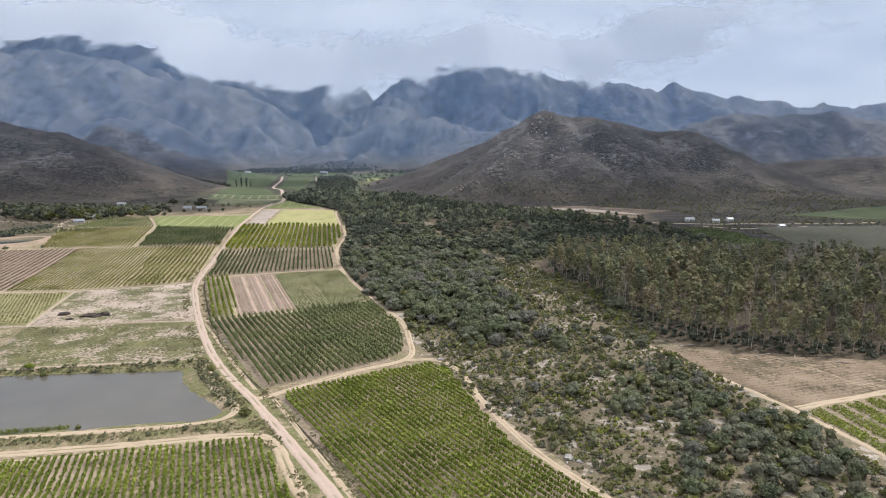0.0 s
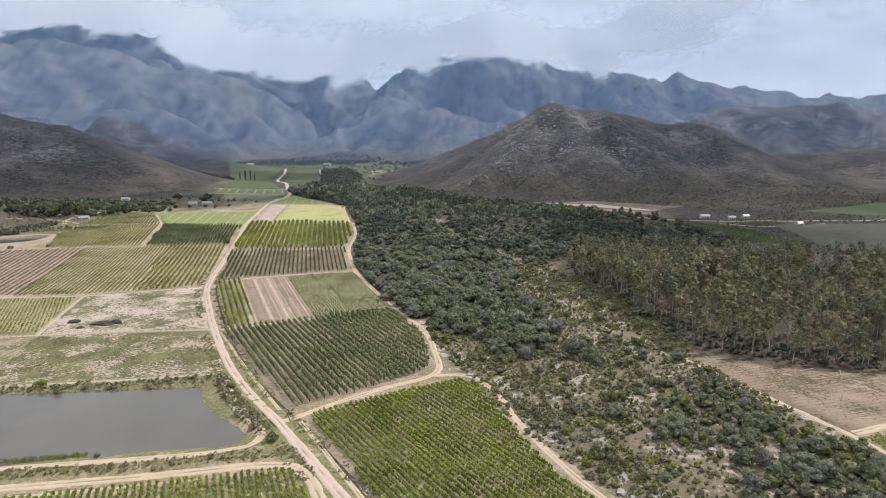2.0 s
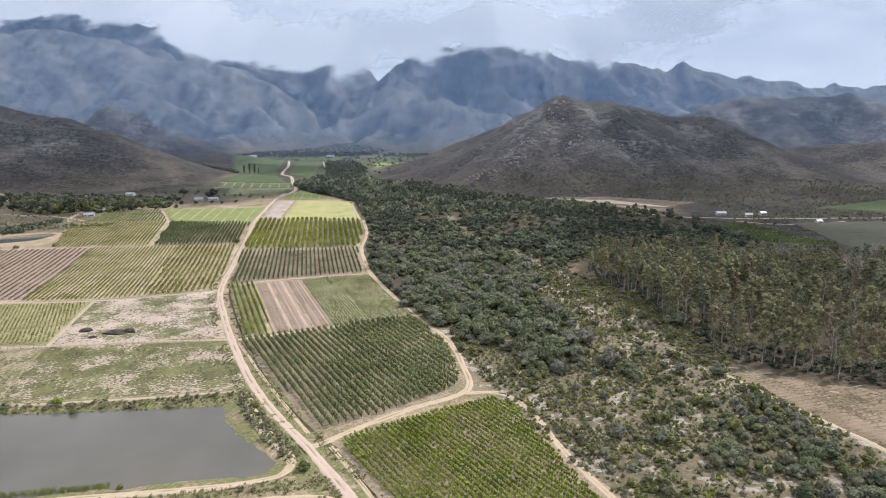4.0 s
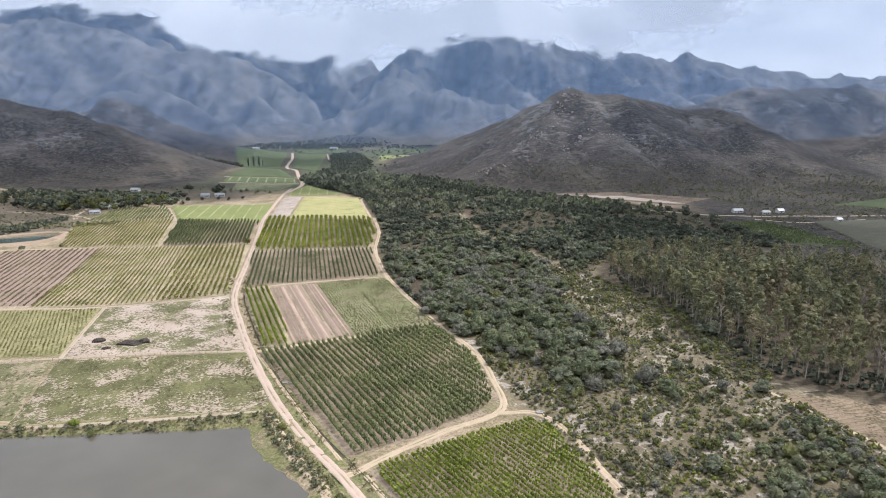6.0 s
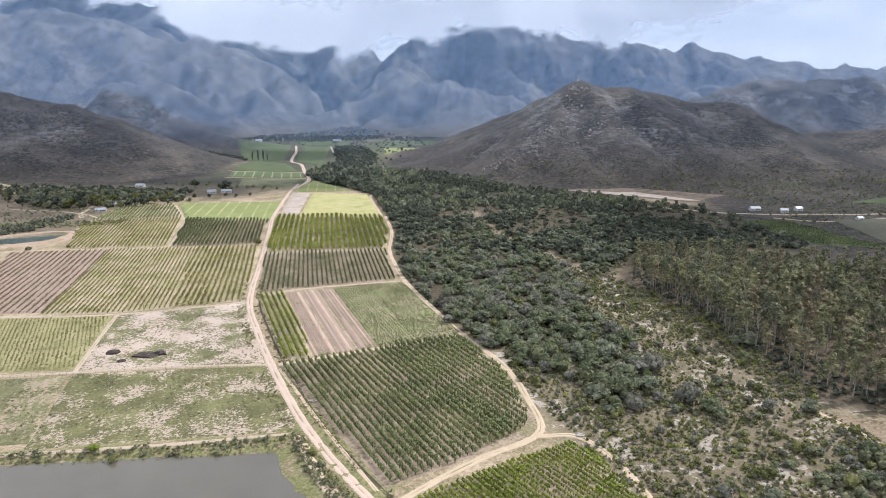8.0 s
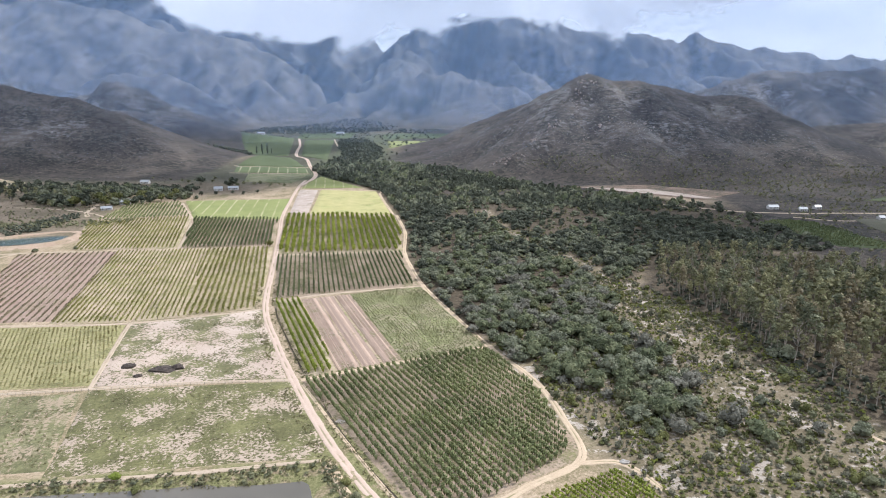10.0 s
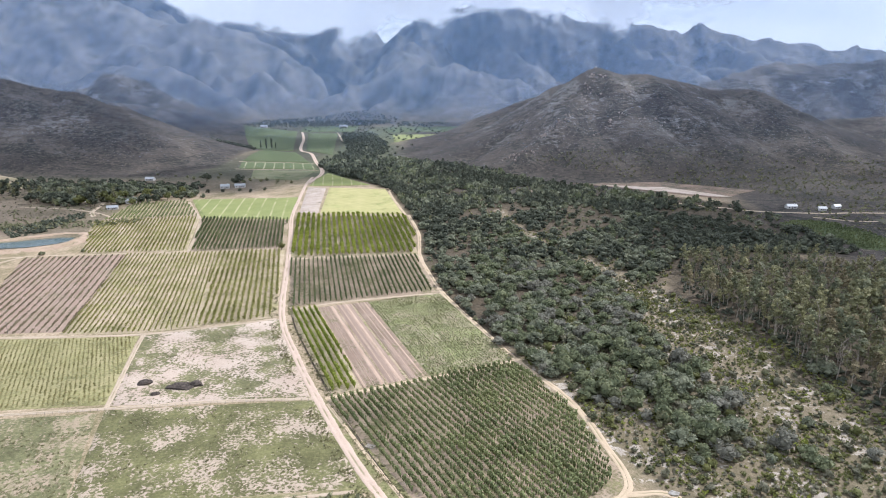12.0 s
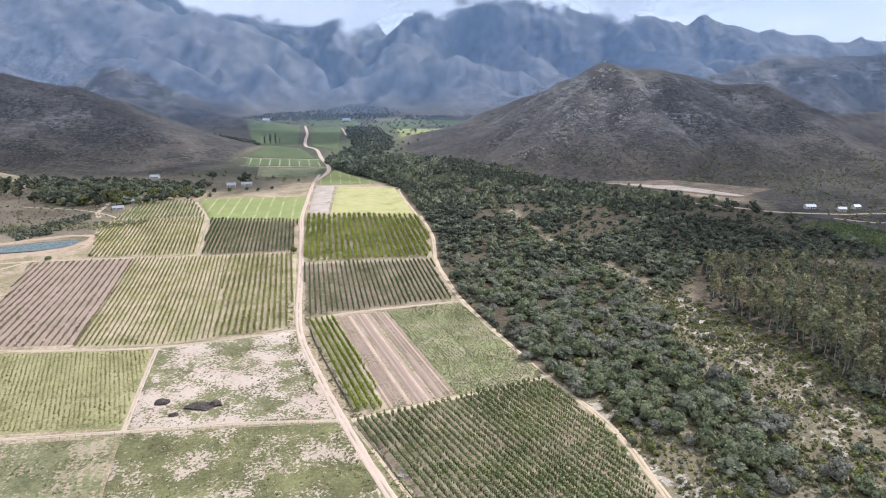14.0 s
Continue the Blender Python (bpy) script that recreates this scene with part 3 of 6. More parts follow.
def pond(poly, z, label, material=None):
    """A level sheet of water that runs into its banks."""
    cx, cy = np.mean([p[0] for p in poly]), np.mean([p[1] for p in poly])
    bm = bmesh.new()
    bm.faces.new([bm.verts.new((cx + (x - cx) * 1.03, cy + (y - cy) * 1.03, z)) for x, y in poly])
    bmesh.ops.triangulate(bm, faces=bm.faces)
    me = bpy.data.meshes.new("water")
    bm.to_mesh(me)
    me.materials.append(material or water.m)
    return tagged(new("water", me), label, "pond", kind="structure")


pond(POND, land_at(-110, 225) - 0.55, "calm grey farm pond mirroring the clouds")
green_water = Mat("green_water", 0.08)
green_water.colour(green_water.ramp(green_water.noise(0.03, 3.0), (0.35, (0.06, 0.085, 0.07)), (0.65, (0.085, 0.11, 0.09))))
green_water.bump(green_water.noise(0.9, 3.0, 0.6), 0.02, 0.35)
RED_BANK = soil_material("red_bank", (0.29, 0.205, 0.145), (0.39, 0.285, 0.205), (0.48, 0.375, 0.28), ((0.24, 0.2, 0.1), 0.52, 0.66))
strip("pond_bank", [(-545, 566), (-466, 577), (-434, 586), (-413, 600), (-408, 620), (-412, 638), (-432, 643), (-458, 632), (-478, 617), (-520, 616)], 13, RED_BANK, "bare reddish earth bank round the small pond", 0.15, 0.3, "bank")
pond(POND_SMALL, land_at(-440, 615) + 0.1, "small greenish pond in a raised earth bank", green_water.m)

# ---------------------------------------------------------------- plants
rs = np.random.RandomState(11)


def cards(rng, centre, radius, n, size, flat=0.75, inner=0.55):
    """n leaf clumps, each two crossed leaves folded in the middle, on a lumpy shell. Returns vertices and triangles."""
    d = rng.normal(size=(n, 3))
    d /= np.linalg.norm(d, axis=1)[:, None]
    d[:, 2] = np.where(d[:, 2] < -0.35, -d[:, 2], d[:, 2])
    r = inner + (1 - inner) * rng.rand(n) ** 0.5
    c = np.array(centre) + d * np.array(radius) * r[:, None]
    nrm = d + rng.normal(size=(n, 3)) * flat
    nrm /= np.linalg.norm(nrm, axis=1)[:, None]
    side = np.cross(nrm, rng.normal(size=(n, 3)))
    side /= np.linalg.norm(side, axis=1)[:, None]
    up = np.cross(nrm, side)
    s = size * (0.6 + 0.8 * rng.rand(n, 1))
    v = np.stack([c + side * s * 0.9, c + up * s * (0.5 + 0.5 * rng.rand(n, 1)) + nrm * s * 0.3, c - side * s * 0.8 + nrm * s * 0.1, c - up * s * 0.7 - nrm * s * 0.2], 1)
    i = np.arange(n)[:, None] * 4
    f = np.concatenate([i + [0, 1, 2], i + [0, 2, 3]], 0)
    return v.reshape(-1, 3), f


ICO = bmesh.new()
bmesh.ops.create_icosphere(ICO, subdivisions=1, radius=1.0)
ICO_V, ICO_F = np.array([v.co[:] for v in ICO.verts]), np.array([[v.index for v in f.verts] for f in ICO.faces])
ICO.free()
ICO2 = bmesh.new()
bmesh.ops.create_icosphere(ICO2, subdivisions=2, radius=1.0)
ICO2_V, ICO2_F = np.array([v.co[:] for v in ICO2.verts]), np.array([[v.index for v in f.verts] for f in ICO2.faces])
ICO2.free()


OCTA_V = np.array([(1.1, 0, 0), (0, 1.1, 0), (-1.1, 0, 0), (0, -1.1, 0), (0, 0, 1.1), (0, 0, -1.1)])
OCTA_F = np.array([(0, 1, 4), (1, 2, 4), (2, 3, 4), (3, 0, 4), (1, 0, 5), (2, 1, 5), (3, 2, 5), (0, 3, 5)])


def lump(rng, centre, radius, rough=0.25, fine=False, plain=False):
    """A lumpy core of leaves in shade."""
    bv, bf = (ICO2_V, ICO2_F) if fine else (OCTA_V, OCTA_F) if plain else (ICO_V, ICO_F)
    v = bv * (1 + rough * (rng.rand(len(bv), 1) - 0.5) * 2)
    return np.array(centre) + v * np.array(radius), bf


def joined(pieces):
    vs, fs, n = [], [], 0
    for v, f in pieces:
        vs.append(v)
        fs.append(f + n)
        n += len(v)
    return np.concatenate(vs), np.concatenate(fs)


def stem(rng, a, b, ra, rb, sides=5, bend=0.0, steps=3):
    """A tapered limb from a to b."""
    a, b = np.array(a, float), np.array(b, float)
    w = (b - a) / np.linalg.norm(b - a)
    u = np.cross(w, (0.3, 0.9, 0.2))
    u /= np.linalg.norm(u)
    t = np.cross(w, u)
    off = rng.normal(size=3) * bend
    rings = []
    for k in range(steps + 1):
        s = k / steps
        c = a + (b - a) * s + off * math.sin(s * math.pi)
        r = ra + (rb - ra) * s
        rings.append([c + r * (math.cos(q) * u + math.sin(q) * t) for q in np.arange(sides) * 2 * math.pi / sides])
    v = np.array(rings).reshape(-1, 3)
    f = []
    for k in range(steps):
        for i in range(sides):
            p, q = k * sides + i, k * sides + (i + 1) % sides
            f += [(p, q, q + sides), (p, q + sides, p + sides)]
    return v, np.array(f)


def bush_shape(seed, n=70, size=0.16, lumps=4, tall=0.8):
    """A shrub about one metre in radius, standing on the ground."""
    rng = np.random.RandomState(seed)
    out = []
    for k in range(lumps):
        a, q = rng.rand() * 6.28, 0.5 * rng.rand() ** 0.5 if k else 0
        r = (0.5 + 0.25 * rng.rand()) * (1 if k == 0 else 0.75)
        c = (q * math.cos(a) * 1.1, q * math.sin(a) * 1.1, r * tall * (0.75 + 0.5 * rng.rand()))
        out.append(lump(rng, c, (r * 0.78, r * 0.78, r * 0.75 * tall), 0.3))
        out.append(cards(rng, c, (r, r, r * tall), n // lumps, size))
    return joined(out)


def tree_shape(seed, n=150, size=0.11, lumps=7, low=0.35):
    """The crown of a broad tree about one metre high in all; its trunk apart."""
    rng = np.random.RandomState(seed)
    out, limbs = [], []
    for k in range(lumps):
        a, q = k * 2.4 + rng.rand(), (0.28 * rng.rand() ** 0.5 + 0.04) if k else 0
        r = 0.17 + 0.09 * rng.rand()
        c = (q * math.cos(a), q * math.sin(a), low + (0.82 - low) * (rng.rand() if k else 0.95))
        out.append(lump(rng, c, (r * 0.8, r * 0.8, r * 0.75), 0.3))
        out.append(cards(rng, c, (r * 1.1, r * 1.1, r), n // lumps, size))
        limbs.append(stem(rng, (0, 0, 0.12), c, 0.014, 0.005, 4, 0.01, 2))
    trunk = joined([stem(rng, (0, 0, -0.03), (rng.normal() * 0.02, rng.normal() * 0.02, low + 0.15), 0.03, 0.012, 6, 0.01, 3)] + limbs)
    return joined(out), trunk


def dome_shape(seed, n=68, size=0.094):
    """A low round crown one metre across, of five rounded masses set close, with small leaf clumps on them."""
    rng = np.random.RandomState(seed)
    out = []
    for k in range(5):
        a, q = k * 1.57 + rng.rand() * 1.2, (0.16 + 0.12 * rng.rand()) if k else 0.03
        r = (0.19 + 0.07 * rng.rand()) if k else 0.31
        c = (q * math.cos(a), q * math.sin(a), (0.28 + 0.3 * rng.rand()) if k else 0.56)
        if k < 3:
            out.append(lump(rng, c, (r * 0.9, r * 0.9, r), 0.18))
        out.append(cards(rng, c, (r * 1.08, r * 1.08, r * 1.15), int(n * (0.32 if k == 0 else 0.17)), size, 0.6, 0.82))
    return joined(out)


def grove_shape(seed, n=240, size=0.05, lumps=8):
    """The crown of a wide wild olive tree one metre across: rounded masses at uneven heights under a loose skin of leaf clumps."""
    rng = np.random.RandomState(seed)
    out = []
    for k in range(lumps):
        a, q = k * 2.4 + rng.rand() * 0.9, (0.13 + 0.2 * rng.rand() ** 0.7) if k else 0.04
        r = (0.13 + 0.09 * rng.rand()) if k else 0.22
        c = (q * math.cos(a), q * math.sin(a), (0.26 + 0.42 * rng.rand() * (1.15 - q * 1.6)) if k else 0.58)
        out.append(lump(rng, c, (r * 0.82, r * 0.82, r * 0.95), 0.25, plain=k > 4))
        out.append(cards(rng, c, (r * 1.12, r * 1.12, r * 1.2), int(n * (0.2 if k == 0 else 0.8 / (lumps - 1))), size, 0.7, 0.72))
    out.append(lump(rng, (0, 0, 0.2), (0.3, 0.3, 0.2), 0.2, plain=True))
    return joined(out)


def gum_shape(seed, n=270, size=0.03, low=0.36, lumps=13):
    """A tall gum tree one metre high in all: bare pale trunk, limbs rising, narrow crown of loose tufts with gaps between."""
    rng = np.random.RandomState(seed)
    lean = rng.normal(size=2) * 0.03
    out, limbs = [], [stem(rng, (0, 0, -0.02), (lean[0], lean[1], 0.82), 0.013, 0.004, 5, 0.012, 4)]
    for k in range(lumps):
        h = low + (0.96 - low) * ((k + rng.rand()) / lumps) ** 0.8
        a, q = k * 2.4 + rng.rand() * 1.2, (0.03 + 0.1 * rng.rand()) * (1.3 - 0.85 * (h - low) / (1 - low))
        r = 0.04 + 0.035 * rng.rand()
        c = (lean[0] * h + q * math.cos(a), lean[1] * h + q * math.sin(a), h)
        out.append(lump(rng, c, (r * 0.75, r * 0.75, r * 0.8), 0.4, plain=True))
        out.append(cards(rng, c, (r * 1.15, r * 1.15, r * 1.2), n // lumps, size))
        limbs.append(stem(rng, (lean[0] * h * 0.8, lean[1] * h * 0.8, h - 0.15), c, 0.006, 0.002, 4, 0.01, 2))
    return joined(out), joined(limbs)


def bare_shape(seed, limbs=9):
    """A dead gum tree one metre high: forked grey limbs without leaves."""
    rng = np.random.RandomState(seed)
    out = [stem(rng, (0, 0, -0.02), (0.02, 0.0, 0.85), 0.012, 0.003, 4, 0.015, 3)]
    for k in range(limbs):
        h, a = 0.35 + 0.5 * rng.rand(), k * 2.4 + rng.rand()
        q = 0.07 + 0.1 * rng.rand()
        tip = np.array((q * math.cos(a), q * math.sin(a), h + 0.1 + 0.14 * rng.rand()))
        out.append(stem(rng, (0.015 * h, 0, h), tip, 0.006, 0.0015, 3, 0.012, 2))
        for _ in range(2):
            out.append(stem(rng, tip * (0.6, 0.6, 1) + (0, 0, -0.05), tip + rng.normal(size=3) * (0.06, 0.06, 0.03), 0.003, 0.001, 3, 0.0, 1))
    return joined(out)


def tuft_shape(seed, n=14, size=0.4):
    """A cheap far shrub."""
    rng = np.random.RandomState(seed)
    return joined([lump(rng, (0, 0, 0.4), (0.75, 0.75, 0.55), 0.3, plain=True), cards(rng, (0, 0, 0.45), (0.95, 0.95, 0.7), n, size)])


def scattered(shapes, x, y, scale, tall=None, sink=0.0):
    """Copies of the shapes at the places, turned at random, in one pair of arrays."""
    scale = np.broadcast_to(np.asarray(scale, float), np.shape(x))
    tall = scale if tall is None else tall
    z = ground(x, y) - sink * scale
    pick, turn = rs.randint(len(shapes), size=len(x)), rs.rand(len(x)) * 6.283
    vs, fs, n = [], [], 0
    for k, (v, f) in enumerate(shapes):
        i = np.nonzero(pick == k)[0]
        if not len(i):
            continue
        c, s = np.cos(turn[i])[:, None], np.sin(turn[i])[:, None]
        px = (v[:, 0] * c - v[:, 1] * s) * scale[i, None] + np.asarray(x)[i, None]
        py = (v[:, 0] * s + v[:, 1] * c) * scale[i, None] + np.asarray(y)[i, None]
        pz = v[:, 2] * np.asarray(tall)[i, None] + z[i, None]
        vs.append(np.stack([px, py, pz], -1).reshape(-1, 3))
        fs.append((f[None] + (np.arange(len(i)) * len(v))[:, None, None]).reshape(-1, 3) + n)
        n += len(i) * len(v)
    return np.concatenate(vs), np.concatenate(fs)


def spread(poly, gap, chance, seed):
    """Places on a jittered grid in a polygon; chance(x, y) thins them out."""
    rng = np.random.RandomState(seed)
    px, py = [p[0] for p in poly], [p[1] for p in poly]
    x, y = np.meshgrid(np.arange(min(px), max(px), gap), np.arange(min(py), max(py), gap))
    x = (x + (rng.rand(*x.shape) - 0.5) * gap * 1.1).ravel()
    y = (y + (rng.rand(*y.shape) - 0.5) * gap * 1.1).ravel()
    ok = inside(poly, x, y)[0] & (rng.rand(len(x)) < chance(x, y))
    return x[ok], y[ok]


LEAF_VINE = leaf_material("vine_leaves", (0.12, 0.15, 0.026), (0.215, 0.258, 0.043), (0.36, 0.39, 0.075), 0.05)
LEAF_ORCHARD = leaf_material("orchard_leaves", (0.145, 0.168, 0.075), (0.235, 0.26, 0.115), (0.34, 0.355, 0.165), 0.03)
LEAF_YELLOW = leaf_material("bright_orchard_leaves", (0.12, 0.15, 0.024), (0.235, 0.265, 0.04), (0.38, 0.4, 0.07), 0.02)
LEAF_OLIVE = leaf_material("olive_vine_leaves", (0.16, 0.16, 0.05), (0.26, 0.25, 0.08), (0.37, 0.35, 0.14), 0.03)
LEAF_RED = leaf_material("russet_vine_leaves", (0.18, 0.15, 0.095), (0.245, 0.205, 0.13), (0.3, 0.265, 0.16), 0.03)
LEAF_BUSH = leaf_material("bush_leaves", (0.1, 0.105, 0.06), (0.18, 0.182, 0.1), (0.28, 0.265, 0.15), 0.07)
LEAF_FRESH = leaf_material("fresh_bush_leaves", (0.1, 0.105, 0.04), (0.165, 0.17, 0.06), (0.255, 0.245, 0.095), 0.07)
LEAF_GREY = leaf_material("grey_bush_leaves", (0.105, 0.105, 0.068), (0.175, 0.168, 0.112), (0.265, 0.245, 0.165), 0.07)
LEAF_LIME = leaf_material("lime_bush_leaves", (0.13, 0.15, 0.03), (0.22, 0.24, 0.05), (0.33, 0.33, 0.09), 0.07)
LEAF_WOOD = leaf_material("wood_leaves", (0.045, 0.053, 0.038), (0.088, 0.098, 0.068), (0.165, 0.17, 0.115), 0.13)
LEAF_OLIVE_DARK = leaf_material("wild_olive_leaves", (0.08, 0.094, 0.052), (0.155, 0.173, 0.093), (0.27, 0.28, 0.15), 0.13)
LEAF_OLIVE_TREE = leaf_material("grey_olive_leaves", (0.098, 0.11, 0.072), (0.188, 0.2, 0.13), (0.315, 0.318, 0.215), 0.13)
LEAF_OLIVE_PALE = leaf_material("twiggy_olive_leaves", (0.12, 0.118, 0.092), (0.2, 0.193, 0.15), (0.3, 0.285, 0.225), 0.13)
LEAF_DARK = leaf_material("dark_orchard_leaves", (0.085, 0.107, 0.048), (0.142, 0.168, 0.074), (0.22, 0.238, 0.11), 0.03)
LEAF_GUM = leaf_material("gum_leaves", (0.12, 0.122, 0.066), (0.24, 0.235, 0.125), (0.42, 0.39, 0.205), 0.12)
LEAF_GUM_DARK = leaf_material("dark_gum_leaves", (0.095, 0.105, 0.066), (0.18, 0.19, 0.115), (0.315, 0.315, 0.185), 0.12)
LEAF_GUM_DRY = leaf_material("dry_gum_leaves", (0.15, 0.125, 0.075), (0.265, 0.225, 0.135), (0.41, 0.355, 0.22), 0.12)
LEAF_PALE = leaf_material("pale_crop_leaves", (0.175, 0.155, 0.062), (0.26, 0.23, 0.098), (0.36, 0.315, 0.155), 0.05)
LEAF_WEED = leaf_material("weeds", (0.17, 0.16, 0.08), (0.24, 0.22, 0.115), (0.32, 0.285, 0.16), 0.1)
LEAF_CROP = leaf_material("crop_leaves", (0.2, 0.195, 0.1), (0.29, 0.285, 0.15), (0.38, 0.37, 0.21), 0.04)
LEAF_HEATH = leaf_material("heath_leaves", (0.07, 0.068, 0.052), (0.11, 0.1, 0.076), (0.165, 0.148, 0.11), 0.03)
bark = Mat("pale_bark", 0.85)
bark.colour(bark.ramp(bark.noise(1.2, 4.0, 0.6, (1, 1, 0.3)), (0.3, (0.2, 0.16, 0.12)), (0.6, (0.42, 0.37, 0.31)), (0.8, (0.55, 0.5, 0.44))))
BARK = bark.m
bark = Mat("brown_bark", 0.9)
bark.colour(bark.ramp(bark.noise(2.0, 4.0), (0.35, (0.08, 0.06, 0.045)), (0.65, (0.17, 0.135, 0.105))))
BARK_DARK = bark.m


def stuff(name, arrays, material, label, category):
    me = mesh_of(*arrays, [material], name=name)
    return tagged(new(name, me), label, category, kind="stuff")


# rows of vines and fruit trees: one object a row
def plant_shapes(seed, n, half, tall, size, core=True, k=5, stalk=0.0):
    out = []
    for j in range(k):
        rng = np.random.RandomState(seed + j)
        c = (0, 0, tall * 0.58)
        pieces = [cards(rng, c, (half, half, tall * 0.48), n, size, inner=0.6)]
        if core:
            pieces.append(lump(rng, (0, 0, tall * 0.52), (half * 0.75, half * 0.75, tall * 0.42), 0.25, plain=True))
        if stalk:
            pieces.append(stem(rng, (0, 0, -0.05), (0, 0, tall * 0.5), stalk, stalk * 0.6, 4, 0.02, 1))
        out.append(joined(pieces))
    return out


def row_block(name, poly, angle, spacing, along, shapes, material, label, group, category, gaps=0.03, wide=1.0, keep=None, shift=0.0, piece=""):
    """Rows of plants side by side in a polygon, running at an angle (degrees) to the y axis. piece: each plant is a part of its row, with that name."""
    a = radians(angle)
    way, side = np.array([math.sin(a), math.cos(a)]), np.array([math.cos(a), -math.sin(a)])
    pts = np.array(poly, float)
    lo, hi = (pts @ side).min(), (pts @ side).max()
    lo_t, hi_t = (pts @ way).min(), (pts @ way).max()
    meshes = [mesh_of(*shape, [material], name=piece) for shape in shapes] if piece else []
    for k in range(int((hi - lo) / spacing) + 1):
        if keep and not keep(k):
            continue
        t = np.arange(lo_t, hi_t, along)
        t = t + (rs.rand(len(t)) - 0.5) * 0.4 * along
        p = side * (lo + shift + (k + 0.35) * spacing) + way * t[:, None] + rs.normal(size=(len(t), 2)) * 0.08
        p = p[inside(poly, p[:, 0], p[:, 1])[0] & (rs.rand(len(t)) > gaps)]
        if len(p) < 3:
            continue
        sc = wide * (0.8 + 0.4 * rs.rand(len(p))) * (1 + 0.35 * fractal(p[:, 0], p[:, 1], 25, 2))
        if not piece:
            tagged(new(name, mesh_of(*scattered(shapes, p[:, 0], p[:, 1], sc), [material], name=name)), label, category, group, "stuff")
            continue
        z = ground(p[:, 0], p[:, 1])
        row = tagged(new(name), label, category, group)
        row.location = (p[0, 0], p[0, 1], z[0])
        for (x, y), h, q in zip(p, z, sc):
            ob = new(piece, meshes[rs.randint(len(meshes))])
            ob.parent = row
            ob.matrix_basis = Matrix.LocRotScale((x - p[0, 0], y - p[0, 1], h - z[0]), Euler((0, 0, rs.rand() * 6.28)), (q, q, q * (0.85 + 0.3 * rs.rand())))


def grown(name, parts, x, y, size, tall, label, category, group=""):
    """A plant made of named parts (name, mesh), standing on the ground; parts share their meshes."""
    root = tagged(new(name), label, category, group)
    root.matrix_basis = Matrix.LocRotScale((x, y, land_at(x, y) - 0.05), Euler((0, 0, rs.rand() * 6.28)), (size, size, tall))
    for part_name, me in parts:
        new(part_name, me).parent = root
    return root

# ---------------------------------------------------------------- vineyards and orchards
VINE = plant_shapes(100, 9, 0.6, 1.55, 0.36)
TREE_SLIM = plant_shapes(200, 18, 0.62, 2.9, 0.36, stalk=0.06)
TREE_WIDE = plant_shapes(300, 20, 1.35, 3.8, 0.68)
VINE_FAR = plant_shapes(400, 6, 0.95, 1.9, 0.6, k=4)
VINE_LOW = plant_shapes(450, 7, 0.95, 1.0, 0.55, k=4)
CROP_LOW = plant_shapes(550, 5, 0.5, 0.3, 0.34, core=False)
CROP = plant_shapes(500, 6, 0.55, 0.6, 0.34, core=False)

quad_field("field", [(-64, 222), (-6, 257), (50, 142), (-4, 118)], EARTH, "tilled brown vineyard earth with weeds")
row_block("vine_row", [(-62, 224), (-30, 245), (-6, 257), (2, 250), (9, 222), (22, 180), (42, 148), (60, 122), (30, 108), (-2, 118), (-30, 168)], -33, 2.1, 1.05, VINE, LEAF_VINE,
          "trimmed green vine row on brown earth", "rows of the green vineyard", "vine row", 0.02)
quad_field("field", [(-150, 171), (-60, 186), (-36, 140), (-140, 110)], SAND, "pale sandy vineyard earth")
row_block("vine_row", [(-150, 168), (-100, 178), (-59, 186), (-40, 150), (-30, 128), (-125, 110)], -22, 1.95, 1.0, VINE, LEAF_VINE,
          "dark green vine row on pale sandy earth", "rows of the vineyard by the pond", "vine row", 0.03)
quad_field("field", [(-133, 330), (-44, 368), (-12, 267), (-71, 229)], EARTH, "brown orchard floor with weeds between tree rows")
row_block("orchard_row", [(-131, 329), (-47, 367), (-37, 351), (-27, 328), (-22.5, 310), (-20, 290), (-18.5, 274), (-23, 266), (-46, 246), (-70, 231.5)], -29, 3.03, 1.25, TREE_SLIM, LEAF_ORCHARD,
          "row of slim dark green young fruit trees", "rows of the young orchard", "orchard row", 0.03, piece="fruit_tree")
# the strip and the ploughed land beyond the orchard
PLOUGH = soil_material("ploughed_earth", (0.25, 0.178, 0.135), (0.33, 0.243, 0.187), (0.42, 0.32, 0.255), ((0.22, 0.195, 0.1), 0.58, 0.7), 0.05, (radians(-22), 2.6, (0.27, 0.195, 0.15), 0.45))
TURNED = soil_material("turned_earth", (0.19, 0.132, 0.098), (0.265, 0.19, 0.143), (0.36, 0.27, 0.21), ((0.185, 0.165, 0.085), 0.51, 0.6), 0.06, (radians(-22), 2.2, (0.34, 0.26, 0.2), 0.35))
BARE = soil_material("bare_earth", (0.36, 0.25, 0.185), (0.46, 0.335, 0.255), (0.55, 0.415, 0.325), ((0.26, 0.22, 0.12), 0.55, 0.66), 0.08, (radians(-22), 1.9, (0.38, 0.28, 0.21), 0.3))
WEEDY = soil_material("weedy_line", (0.34, 0.26, 0.18), (0.4, 0.31, 0.22), (0.46, 0.36, 0.27), ((0.21, 0.205, 0.09), 0.47, 0.55), 0.2)
CROPPED = soil_material("cropped_earth", (0.3, 0.25, 0.17), (0.37, 0.31, 0.21), (0.44, 0.37, 0.265), ((0.24, 0.25, 0.11), 0.4, 0.56), 0.05)


